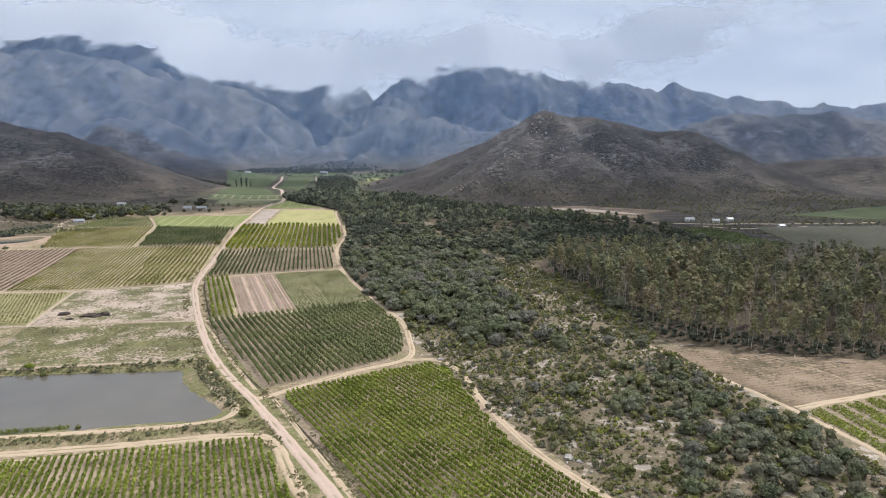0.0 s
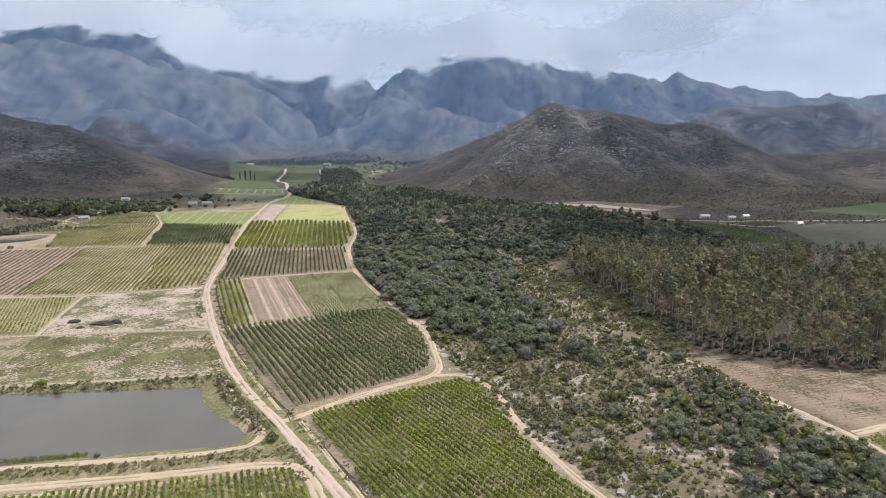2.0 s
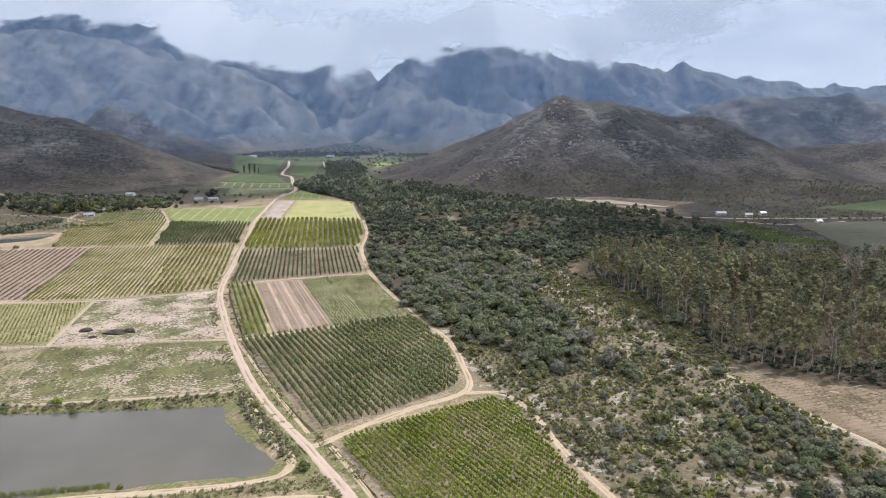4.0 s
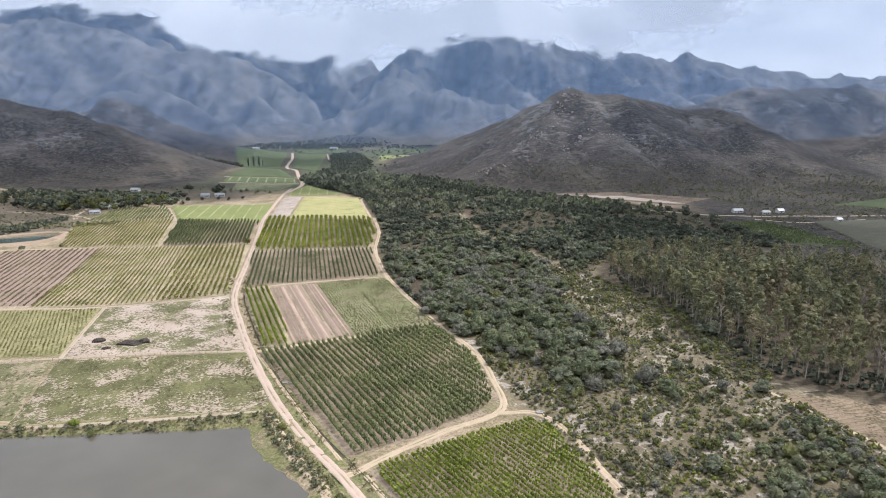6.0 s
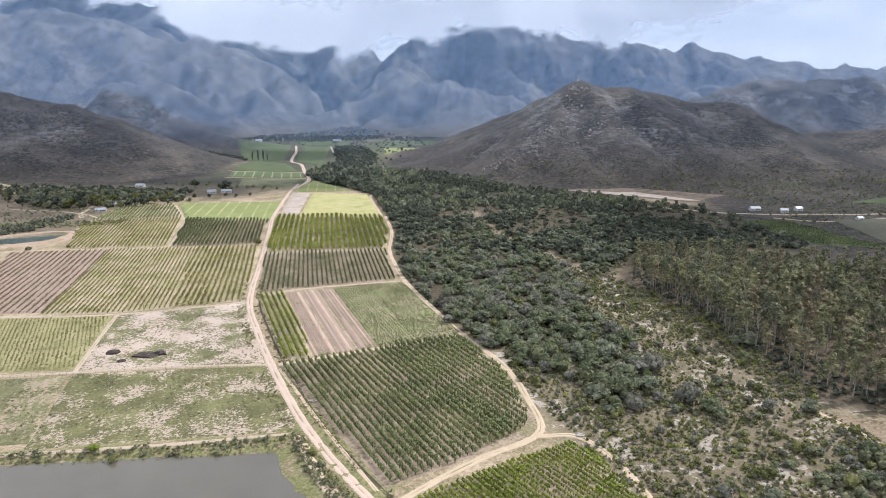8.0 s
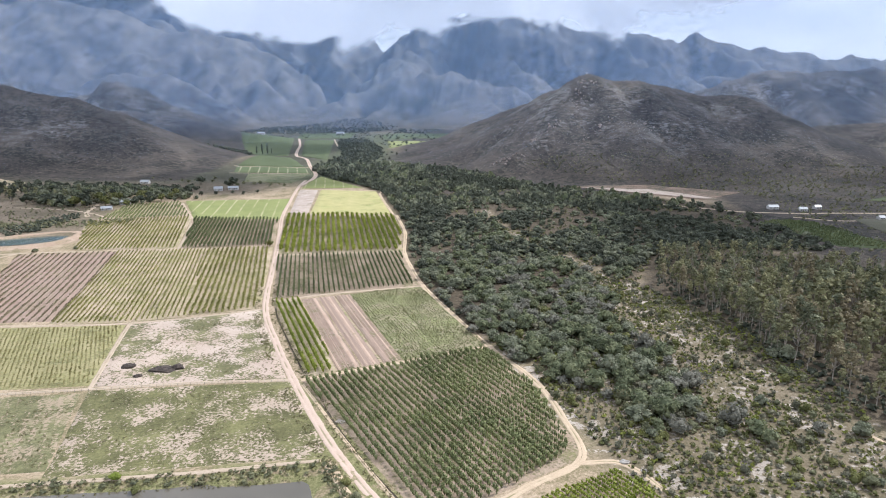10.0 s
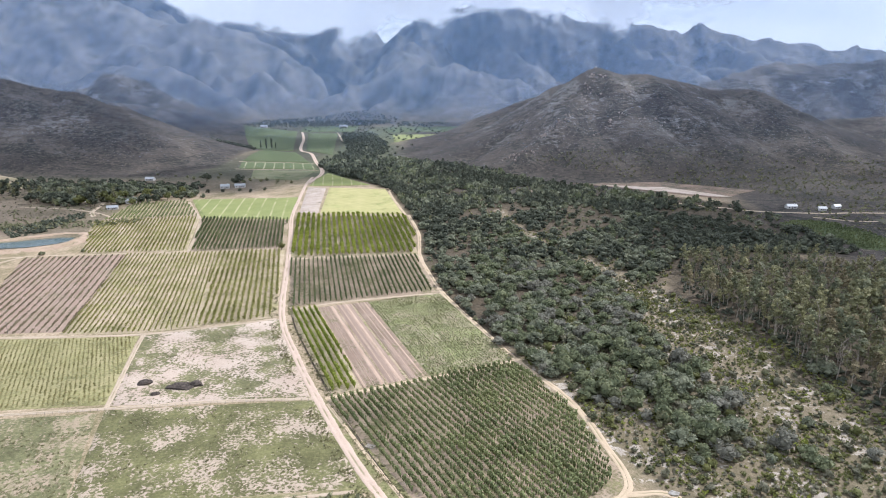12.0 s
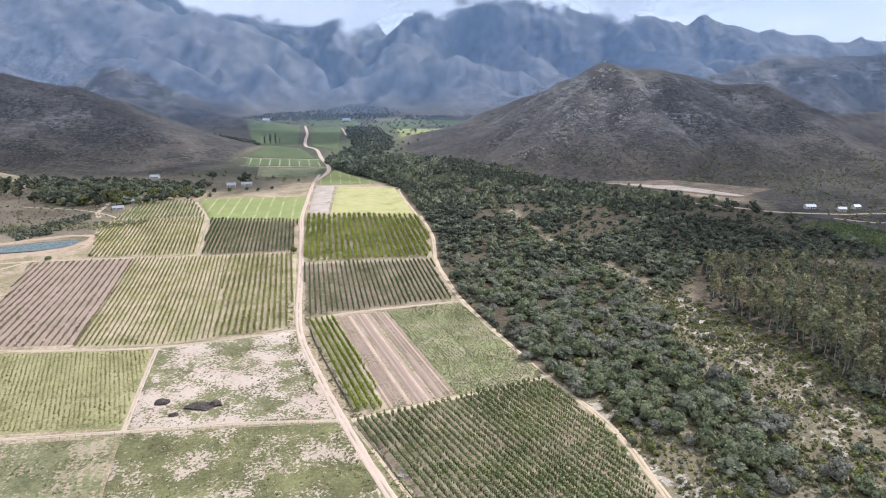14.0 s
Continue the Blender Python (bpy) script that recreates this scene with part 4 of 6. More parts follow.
def band(u0, u1, material, label, v0=0.0, v1=1.0, up=0.1):
    """A band along the ploughed field, from u0 to u1 of its width and v0 to v1 of its length."""
    p, q, r, s = (np.array(c, float) for c in ((-178, 445), (-82, 476), (-42, 372), (-132, 334)))
    at = lambda u, v: tuple((p * (1 - u) + q * u) * (1 - v) + (s * (1 - u) + r * u) * v)
    corners = [at(u0, v0), at(u1, v0), at(u1, v1), at(u0, v1)]
    quad_field("field", corners, material, label, up, 3.0)
    return corners


band(0, 0.165, EARTH_GREEN, "grassy floor of the narrow orchard strip")
band(0.16, 0.29, TURNED, "dark turned earth with thin weeds")
band(0.288, 0.4, PLOUGH, "brown tilled earth with fine furrows", up=0.106)
band(0.396, 0.505, TURNED, "dark turned earth with fine furrows", up=0.112)
for u0, u1 in ((0.166, 0.19), (0.216, 0.228), (0.25, 0.282), (0.31, 0.326), (0.34, 0.372), (0.428, 0.444), (0.466, 0.488)):
    band(u0, u1, BARE, "pale bare strip of earth", up=0.122)
band(0.378, 0.402, WEEDY, "line of green weeds in tilled earth", 0.05, 1.0, 0.126)
band(0.405, 0.45, PLOUGH, "brown tilled earth with fine furrows", 0.55, 1.0, 0.117)
band(0.5, 1.0, CROPPED, "pale earth under low green crop rows", up=0.1)
row_block("orchard_row", [(-176, 444), (-162, 449), (-118, 341), (-131, 336)], -22.5, 3.3, 1.5, TREE_SLIM, LEAF_VINE, "row of leafy green fruit trees beside bare earth", "rows of the narrow orchard strip", "orchard row", 0.03, 1.1)
row_block("crop_row", band(0.505, 0.72, CROPPED, "pale earth under low green crop rows", up=0.104), -22, 1.75, 0.85, CROP, LEAF_CROP, "low green crop row in pale earth", "low rows of the ploughed field", "crop row", 0.3)
row_block("crop_row", band(0.722, 0.985, CROPPED, "pale earth under low green crop rows", up=0.104), -22, 1.55, 0.85, CROP, LEAF_CROP, "low green crop row in pale earth", "low rows of the ploughed field", "crop row", 0.25)
# dark and bright orchard blocks
quad_field("field", [(-204, 558), (-101, 569), (-82, 479), (-180, 450)], EARTH, "dark orchard floor")
row_block("orchard_row", [(-204, 556), (-104, 567), (-86, 480), (-120, 472), (-178, 453)], -12.5, 3.4, 1.5, TREE_SLIM, LEAF_DARK, "row of dark green orchard trees in dense leaf", "rows of the dark orchard", "orchard row", 0.05)
quad_field("field", [(-238, 722), (-121, 717), (-101, 573), (-207, 563)], EARTH_GREEN, "grassy orchard floor")
row_block("orchard_row", [(-236, 719), (-123, 715), (-108, 645), (-104, 576), (-204, 565)], -11, 5.1, 2.0, TREE_WIDE, LEAF_YELLOW, "row of bright yellow-green fruit trees", "rows of the bright orchard", "orchard row", 0.04)
HAY = soil_material("dry_hay", (0.34, 0.32, 0.13), (0.42, 0.38, 0.17), (0.5, 0.44, 0.22), ((0.26, 0.3, 0.1), 0.5, 0.66))
quad_field("field", [(-233, 885), (-157, 873), (-124, 723), (-214, 727)], HAY, "mown pale yellow-green field")
RUBBLE = soil_material("rubble", (0.34, 0.27, 0.22), (0.44, 0.36, 0.3), (0.54, 0.46, 0.4), ((0.28, 0.24, 0.17), 0.5, 0.6))
quad_field("field", [(-262, 887), (-236, 885), (-216, 729), (-237, 729)], RUBBLE, "pale bare stony earth")
# blocks west of the road
quad_field("field", [(-425, 563), (-345, 574), (-300, 412), (-360, 407)], soil_material("russet_earth", (0.26, 0.175, 0.14), (0.35, 0.255, 0.2), (0.46, 0.365, 0.285), ((0.25, 0.22, 0.12), 0.52, 0.66), 0.05, (radians(-16), 4.4, (0.29, 0.21, 0.165), 0.5)), "reddish earth with low vines and weeds", 0.12)
row_block("vine_row", [(-424, 563), (-345, 574), (-300, 412), (-362, 407)], -16, 4.4, 1.2, VINE_LOW, LEAF_RED, "sparse russet vine row on reddish earth", "rows of the russet vineyard", "vine row", 0.15, 0.8)
quad_field("field", [(-346, 577), (-271, 583), (-253, 410), (-301, 408)], EARTH_GREEN, "grassy vineyard floor")
quad_field("field", [(-271, 583), (-216, 587), (-182, 434), (-253, 410)], EARTH_GREEN, "grassy vineyard floor beside the road")
row_block("vine_row", [(-346, 575), (-271, 581), (-228, 420), (-253, 412), (-300, 409)], -15.5, 2.95, 1.5, VINE_FAR, LEAF_OLIVE, "olive green vine row on pale earth", "rows of the olive green vineyard", "vine row", 0.08, 0.62)
row_block("vine_row", [(-270.5, 581), (-218, 586), (-184.5, 436), (-206, 426), (-227.5, 420)], -14, 3.7, 1.6, VINE_FAR, LEAF_OLIVE, "tall olive green vine row", "rows of the vineyard beside the road", "vine row", 0.06, 0.95)
quad_field("field", [(-440, 690), (-337, 714), (-299, 584), (-385, 577)], EARTH_GREEN, "grassy vineyard floor")
row_block("vine_row", [(-436, 690), (-340, 712), (-302, 587), (-385, 578)], -17, 3.3, 1.7, VINE_FAR, LEAF_OLIVE, "olive green vine row", "rows of the upper vineyard", "vine row", 0.05, 0.8)
quad_field("field", [(-333, 703), (-239, 697), (-217, 591), (-296, 584)], EARTH, "dark orchard floor")
row_block("orchard_row", [(-330, 702), (-241, 697), (-219, 593), (-296, 586)], -13, 3.5, 1.5, TREE_SLIM, LEAF_DARK, "row of dark green orchard trees", "rows of the upper orchard", "orchard row", 0.04, 1.15)
GREEN = soil_material("green_meadow", (0.19, 0.215, 0.075), (0.23, 0.25, 0.09), (0.28, 0.295, 0.115), None, 0.06, (radians(-10), 13.0, (0.4, 0.37, 0.2), 0.13))
quad_field("field", [(-382, 802), (-256, 817), (-240, 700), (-334, 706)], GREEN, "fresh green field with pale strips")
quad_field("field", [(-440, 775), (-386, 795), (-340, 714), (-432, 695)], EARTH_GREEN, "grassy vineyard floor")
row_block("vine_row", [(-438, 775), (-386, 795), (-341, 715), (-430, 697)], -17, 3.8, 2.2, VINE_FAR, LEAF_ORCHARD, "dark green vine row", "rows below the farmstead", "vine row", 0.04)
quad_field("field", [(-430, 396), (-253, 406), (-229, 326), (-400, 308)], soil_material("pale_crop", (0.25, 0.225, 0.11), (0.31, 0.275, 0.14), (0.39, 0.335, 0.19), ((0.23, 0.215, 0.095), 0.44, 0.6), 0.04, (radians(-28), 2.0, (0.315, 0.29, 0.135), 0.4)), "pale green low crop")
row_block("crop_row", [(-400, 394), (-255, 405), (-231, 328), (-380, 312)], -28, 2.0, 1.1, CROP_LOW, LEAF_PALE, "low yellowish green crop row", "rows of the low crop", "crop row", 0.25)
WASTE = soil_material("salt_waste", (0.37, 0.28, 0.215), (0.48, 0.38, 0.305), (0.57, 0.475, 0.39), ((0.185, 0.175, 0.085), 0.48, 0.52, 0.38), 0.03)
quad_field("field", [(-252, 406), (-180, 432), (-139, 331), (-228, 325)], WASTE, "bare whitish earth with patches of weeds")
PASTURE = soil_material("rough_pasture", (0.38, 0.295, 0.22), (0.47, 0.375, 0.295), (0.57, 0.48, 0.39), ((0.155, 0.148, 0.064), 0.44, 0.495, 0.42), 0.05, (radians(-25), 4.5, (0.24, 0.21, 0.12), 0.4))
quad_field("field", [(-228, 322), (-136, 330), (-107, 266), (-205, 253)], PASTURE, "rough weedy pasture with bare pale spots")
quad_field("field", [(-340, 308), (-229, 319), (-206, 258), (-330, 244)], soil_material("weedy_rows", (0.3, 0.24, 0.16), (0.36, 0.28, 0.2), (0.42, 0.34, 0.25), ((0.17, 0.165, 0.08), 0.44, 0.52), 0.1, (radians(-28), 4.0, (0.185, 0.18, 0.085), 0.55)), "weedy fallow land with old rows")
# far valley fields
FAR_GREEN = soil_material("far_vineyard", (0.06, 0.08, 0.035), (0.078, 0.1, 0.043), (0.105, 0.125, 0.058), None, 0.02, (radians(-20), 4.0, (0.125, 0.14, 0.07), 0.3))
FAR_STRIPED = soil_material("striped_vineyard", (0.075, 0.1, 0.045), (0.1, 0.125, 0.055), (0.13, 0.15, 0.07), None, 0.03, (radians(-14), 16.0, (0.36, 0.33, 0.22), 0.12))
FAR_PALE = soil_material("far_pale_field", (0.13, 0.14, 0.075), (0.17, 0.17, 0.1), (0.22, 0.21, 0.135), ((0.1, 0.125, 0.05), 0.45, 0.6), 0.03, (radians(70), 18.0, (0.24, 0.22, 0.15), 0.2))
for corners, mat, text in [
        ([(-690, 1960), (-534, 1990), (-402, 1385), (-490, 1385)], FAR_GREEN, "dark green vineyard up the valley"),
        ([(-486, 1925), (-394, 1898), (-303, 1300), (-374, 1385)], FAR_GREEN, "dark green vineyard beside the valley road"),
        ([(-462, 1378), (-388, 1350), (-318, 1174), (-444, 1184)], FAR_GREEN, "dark green vineyard with pale rows"),
        ([(-442, 1174), (-316, 1162), (-290, 1074), (-420, 1090)], FAR_STRIPED, "green vineyard crossed by pale strips"),
        ([(-388, 1064), (-286, 1054), (-289, 952), (-362, 966)], FAR_PALE, "pale stubble field"),
        ([(-820, 1010), (-683, 960), (-632, 872), (-740, 850)], EARTH_GREEN, "bare sandy clearing in the heath"),
        ([(-262, 1030), (-180, 905), (-262, 898), (-266, 960)], GREEN, "small green field with pale strips"),
        ([(-230, 1850), (-60, 1870), (-90, 1600), (-200, 1560)], GREEN, "light green field at the foot of the hill"),
        ([(-280, 2150), (20, 2250), (30, 1980), (-250, 1950)], FAR_GREEN, "dark green far vineyard"),
        ([(-560, 2200), (-380, 2250), (-360, 1980), (-520, 1960)], FAR_GREEN, "dark green far vineyard"),
        ([(250, 672), (300, 684), (328, 562), (272, 578)], FAR_GREEN, "dark green orchard strip"),
        ([(356, 690), (512, 705), (470, 560), (334, 545)], soil_material("grey_fallow", (0.075, 0.075, 0.05), (0.1, 0.097, 0.067), (0.13, 0.122, 0.085)), "grey-brown fallow field"),
        ([(440, 800), (690, 940), (720, 860), (550, 760)], FAR_GREEN, "dark green far field"),
        ([(420, 520), (560, 540), (520, 430), (390, 440)], FAR_GREEN, "dark green field beyond the gum trees"),
        ([(96, 920), (225, 935), (320, 860), (250, 805)], soil_material("red_cut", (0.15, 0.105, 0.078), (0.22, 0.155, 0.115), (0.3, 0.22, 0.17), ((0.1, 0.09, 0.06), 0.48, 0.56)), "bare reddish cut at the foot of the hill")]:
    quad_field("field", corners, mat, text, 0.5, 20.0)
quad_field("field", [(120, 905), (215, 880), (268, 812), (250, 812)], RUBBLE, "white bare strip of sand", 0.9, 10.0)
row_block("orchard_row", [(251, 671), (278, 689), (306, 672), (315, 616), (327, 563), (273, 579)], -17, 4.6, 2.2, VINE_FAR, LEAF_DARK, "row of dark green bush-like fruit trees", "rows of the orchard below the cottages", "orchard row", 0.08, 1.1)
CLEARED = soil_material("cleared_land", (0.19, 0.138, 0.09), (0.29, 0.215, 0.145), (0.4, 0.315, 0.225), ((0.13, 0.105, 0.06), 0.5, 0.58), 0.07, (radians(75), 2.5, (0.2, 0.148, 0.095), 0.35))
quad_field("field", [(100, 278), (150, 264), (168, 222), (125, 207)], CLEARED, "cleared brown land with dry stalks")
quad_field("field", [(150, 264), (260, 246), (250, 220), (168, 222)], CLEARED, "cleared brown land in the shade of gum trees", 0.105)
quad_field("field", [(128, 203), (240, 232), (240, 120), (140, 140)], EARTH, "brown earth of the striped crop field")
row_block("crop_row", [(128, 203), (168, 217), (240, 232), (240, 120), (140, 140)], -8, 1.3, 0.7, CROP, LEAF_VINE, "low fresh green crop row", "rows of the striped crop field", "crop row", 0.05, 1.0, lambda k: k % 7 < 5)

# ---------------------------------------------------------------- wild bush and woods
BUSH = [bush_shape(20 + k, 66, 0.17, 3) for k in range(7)]
LOW = [tuft_shape(40 + k, 7, 0.45) for k in range(5)]
TREES = [tree_shape(60 + k) for k in range(6)]
WOOD = [dome_shape(160 + k) for k in range(9)]
GUM = [gum_shape(80 + k, 320, 0.024) for k in range(7)]
GUM_PLAIN = [gum_shape(180 + k, 130, 0.032, 0.36, 10) for k in range(6)]
GROVE = [grove_shape(260 + k, 220) for k in range(8)]
GROVE_FAR = [grove_shape(280 + k, 56, 0.09, 5) for k in range(6)]
TUFT = [tuft_shape(90 + k, 4, 0.5) for k in range(5)]
CANOPY = [tuft_shape(700 + k, 16, 0.36) for k in range(6)]


# stretches of the river land: the tail of the wood, the thicket above the crop field, open sandy scrub between
TREE_BAND = [(-78, 480), (-60, 424), (-40, 374), (-22, 340), (-4, 318), (10, 296), (17, 280), (30, 280), (40, 300), (48, 333), (42, 370), (34, 401), (46, 440), (43, 493), (24, 545), (-60, 545)]
THICKET = [(80, 254), (100, 252), (107, 222), (120, 198), (118, 175), (128, 160), (140, 90), (86, 90), (70, 150), (73, 179), (64, 192), (60, 210), (68, 240)]


def within(poly, x, y, soft, wob):
    hit, d = inside(poly, x, y)
    return smooth(np.where(hit, d, -d) + wob * fractal(x, y, 25, 2), -soft, soft)


def thick(x, y):
    return np.maximum(within(TREE_BAND, x, y, 4, 10), 0.8 * within(THICKET, x, y, 5, 10))


def scrub_chance(x, y):
    clump = smooth(fractal(x, y, 26, 3), -0.2, 0.16)
    return np.clip(0.22 + 0.66 * clump + 0.3 * thick(x, y), 0, 1)


bx, by = spread(SCRUB, 3.7, scrub_chance, 3)
size = (0.9 + 2.3 * rs.rand(len(bx)) ** 2.2) * (0.95 + 0.35 * thick(bx, by))
tone = rs.rand(len(bx)) + 0.75 * fractal(bx, by, 30, 2)
close = (size > 1.7) & (by < 290) & (bx > 0)
close &= np.cumsum(close) <= 280
for lo, hi, mat, text in ((-9, 0.36, LEAF_BUSH, "dense dark green wild shrub on sandy ground"), (0.36, 0.7, LEAF_FRESH, "fresh yellow-green wild shrub on sandy ground"), (0.7, 9, LEAF_GREY, "grey twiggy wild shrub on sandy ground")):
    here = (tone >= lo) & (tone < hi)
    i = here & ~close
    stuff("shrubs", scattered(BUSH, bx[i], by[i], size[i], size[i] * (0.7 + 0.6 * rs.rand(i.sum()))), mat, text.replace("shrub", "shrubs"), "shrubs")
    shared = [mesh_of(*shape, [mat], name="shrub") for shape in BUSH]
    for x, y, q in zip(bx[here & close], by[here & close], size[here & close]):
        ob = tagged(new("shrub", shared[rs.randint(len(shared))]), text, "shrub", "large shrubs of the scrub")
        ob.matrix_basis = Matrix.LocRotScale((x, y, land_at(x, y) - 0.05), Euler((0, 0, rs.rand() * 6.28)), (q, q, q * (0.8 + 0.5 * rs.rand())))
lx, ly = spread(SCRUB, 1.8, lambda x, y: (0.3 + 0.68 * smooth(fractal(x + 70, y, 18, 3), -0.2, 0.1)) * (1 - 0.8 * thick(x, y)), 4)
tone = rs.rand(len(lx)) + 0.8 * fractal(lx + 9, ly, 22, 2)
for lo, hi, mat, text in ((-9, 0.52, LEAF_FRESH, "low yellow-green heath plants"), (0.52, 0.85, LEAF_GREY, "low grey-brown heath plants"), (0.85, 9, LEAF_LIME, "low bright green heath plants")):
    i = (tone >= lo) & (tone < hi)
    stuff("low_shrubs", scattered(LOW, lx[i], ly[i], 0.45 + 1.0 * rs.rand(i.sum()) ** 1.7), mat, text, "shrubs")

# wide wild olive trees: close together in the band and the thicket, single ones in the open scrub
tx, ty = spread([(-90, 560), (60, 560), (128, 352), (128, 60), (60, 60), (-20, 250), (-60, 400)], 6.2, lambda x, y: np.clip(thick(x, y) * (0.35 + 0.65 * smooth(fractal(x + 11, y, 34, 3), -0.3, 0.0)) + 0.05 * inside(SCRUB, x, y)[0], 0, 1) * (1 - open_strip(x, y)), 14)
size = (4.8 + 6.0 * rs.rand(len(tx)) ** 1.4) * (0.66 + 0.34 * smooth(ty, 240, 300))
tone = rs.rand(len(tx)) + 0.5 * fractal(tx, ty, 40, 2)
close = (ty < 420) & (size > 4.6)
close &= np.cumsum(close) <= 290
olive_trunks = [mesh_of(*tree_shape(60 + k)[1], [BARK_DARK], name="trunk") for k in range(4)]
for lo, hi, mat, text in ((-9, 0.42, LEAF_OLIVE_DARK, "dark green wild olive tree"), (0.42, 0.8, LEAF_OLIVE_TREE, "grey-green wild olive tree"), (0.8, 9, LEAF_OLIVE_PALE, "pale grey twiggy wild olive tree")):
    here = (tone >= lo) & (tone < hi)
    i = here & ~close
    stuff("thicket", scattered(GROVE, tx[i], ty[i], size[i] * 1.25, size[i] * (0.8 + 0.35 * rs.rand(i.sum())), 0.05), mat, text + "s growing close together", "trees")
    shared = [mesh_of(*shape, [mat], name="crown") for shape in GROVE]
    for x, y, q in zip(tx[here & close], ty[here & close], size[here & close]):
        grown("tree", (("crown", shared[rs.randint(len(shared))]), ("trunk", olive_trunks[rs.randint(4)])), x, y, q * 1.25, q * (0.8 + 0.35 * rs.rand()), text + " in the sandy river land", "tree", "wild olive trees")

# the dark wood along the river
wx, wy = spread(FOREST, 6.1, lambda x, y: np.clip(0.4 + 0.6 * smooth(fractal(x, y, 45, 3), -0.45, -0.15), 0, 1) * (1 - 0.8 * smooth(fractal(x + 200, y, 75, 3), 0.06, 0.2) * smooth(y, 540, 620) * smooth(inside(FOREST, x, y)[1], 25, 45)) * (1 - open_strip(x, y)) * (1 - 0.75 * smooth(x - (y - 700) * -0.6, 150, 260)), 5)
free = within(TREE_BAND, wx, wy, 4, 10) < 0.5
wx, wy = wx[free], wy[free]
size = 4.4 + 6.4 * rs.rand(len(wx)) ** 1.8 + 3.5 * smooth(wy, 800, 1000) * smooth(-wx, 60, 200)
tone = 0.7 * rs.rand(len(wx)) + 0.15 + 1.1 * fractal(wx, wy, 110, 3)
for lo, hi, mat, text in ((-9, 0.55, LEAF_WOOD, "dense dark green river wood of broad-leaved trees"), (0.55, 0.9, LEAF_OLIVE_TREE, "grey-green trees of the river wood"), (0.9, 9, LEAF_OLIVE_DARK, "olive green trees of the river wood")):
    here = (tone >= lo) & (tone < hi)
    for i, shapes in ((here & (wy < 530), GROVE), (here & (wy >= 530) & (wy < 740), GROVE_FAR), (here & (wy >= 740), CANOPY)):
        q = 0.55 if shapes is CANOPY else 1.2
        stuff("wood", scattered(shapes, wx[i], wy[i], size[i] * q, size[i] * (0.7 if shapes is CANOPY else 0.95) * (0.8 + 0.4 * rs.rand(i.sum())), 0.05), mat, text, "trees")
ux, uy = spread(FOREST, 4.8, lambda x, y: 0.55 * smooth(fractal(x + 30, y, 50, 3), -0.3, 0.3), 15)
i = rs.rand(len(ux)) < 0.5 * smooth(fractal(ux, uy, 90, 2), -0.1, 0.25)
stuff("undergrowth", scattered(LOW, ux[i], uy[i], 0.8 + 1.3 * rs.rand(i.sum())), LEAF_FRESH, "yellow-green undergrowth between the trees", "shrubs")
stuff("undergrowth", scattered(LOW, ux[~i], uy[~i], 0.9 + 1.3 * rs.rand((~i).sum())), LEAF_BUSH, "olive green undergrowth between the trees", "shrubs")

cx, cy = spread([(30, 395), (80, 395), (70, 480), (110, 560), (60, 560), (0, 700), (-40, 740), (-30, 640), (10, 560), (30, 470)], 2.4, lambda x, y: 0.1 + 0.7 * smooth(fractal(x, y, 14, 2), -0.15, 0.2), 21)
i = rs.rand(len(cx)) < 0.55
stuff("low_shrubs", scattered(LOW, cx[i], cy[i], 0.5 + 1.2 * rs.rand(i.sum()) ** 2), LEAF_FRESH, "yellow-green bushes on the sandy clearing", "shrubs")
stuff("low_shrubs", scattered(LOW, cx[~i], cy[~i], 0.5 + 1.2 * rs.rand((~i).sum()) ** 2), LEAF_GREY, "grey-green bushes on the sandy clearing", "shrubs")

# gum trees: bare pale trunks in front, more behind, dead ones among them
qx, qy = spread(GUMS, 6.6, lambda x, y: 0.55 + 0.4 * smooth(fractal(x, y, 30, 2), -0.2, 0.1), 6)
tall = (11 + 15 * rs.rand(len(qx)) ** 0.9 + 4 * fractal(qx, qy, 45, 2)) * (0.75 + 0.25 * smooth(qy, 250, 330)) * (1 - 0.28 * smooth(qy, 420, 520))
dead = rs.rand(len(qx)) < 0.05 + 0.22 * smooth(qx, 150, 260)
close = (inside(GUMS, qx, qy)[1] < 24) & (qy < 480) & (qx < 270) & ~dead
trunks = [mesh_of(*t[1], [BARK], name="trunk") for t in GUM]
tone = rs.rand(len(qx)) + 0.6 * fractal(qx, qy, 40, 2)
for lo, hi, mat, text in ((-9, 0.45, LEAF_GUM, "olive"), (0.45, 0.8, LEAF_GUM_DARK, "dark green"), (0.8, 9, LEAF_GUM_DRY, "rusty brown")):
    here = (tone >= lo) & (tone < hi) & ~dead
    crowns = [mesh_of(*t[0], [mat], name="crown") for t in GUM]
    for x, y, q in zip(qx[close & here], qy[close & here], tall[close & here]):
        k = rs.randint(len(GUM))
        grown("gum_tree", (("crown", crowns[k]), ("trunk", trunks[k])), x, y, q * (0.9 + 0.4 * rs.rand()), q, "tall gum tree with bare pale trunk and loose %s crown" % text, "tree", "gum trees at the edge of the stand")
    i = here & ~close
    stuff("gum_wood", scattered([g[0] for g in GUM_PLAIN], qx[i], qy[i], tall[i] * 1.1, tall[i]), mat, "tall gum trees with loose %s crowns" % text, "trees")
far = ~close & ~dead
stuff("gum_stems", scattered([stem(np.random.RandomState(5), (0, 0, -0.02), (0.01, 0.01, 0.8), 0.012, 0.004, 3, 0.01, 2)], qx[far], qy[far], tall[far], tall[far]), BARK, "pale stems of the gum stand", "trees")
bare = [mesh_of(*bare_shape(880 + k), [BARK], name="dead_gum_tree") for k in range(5)]
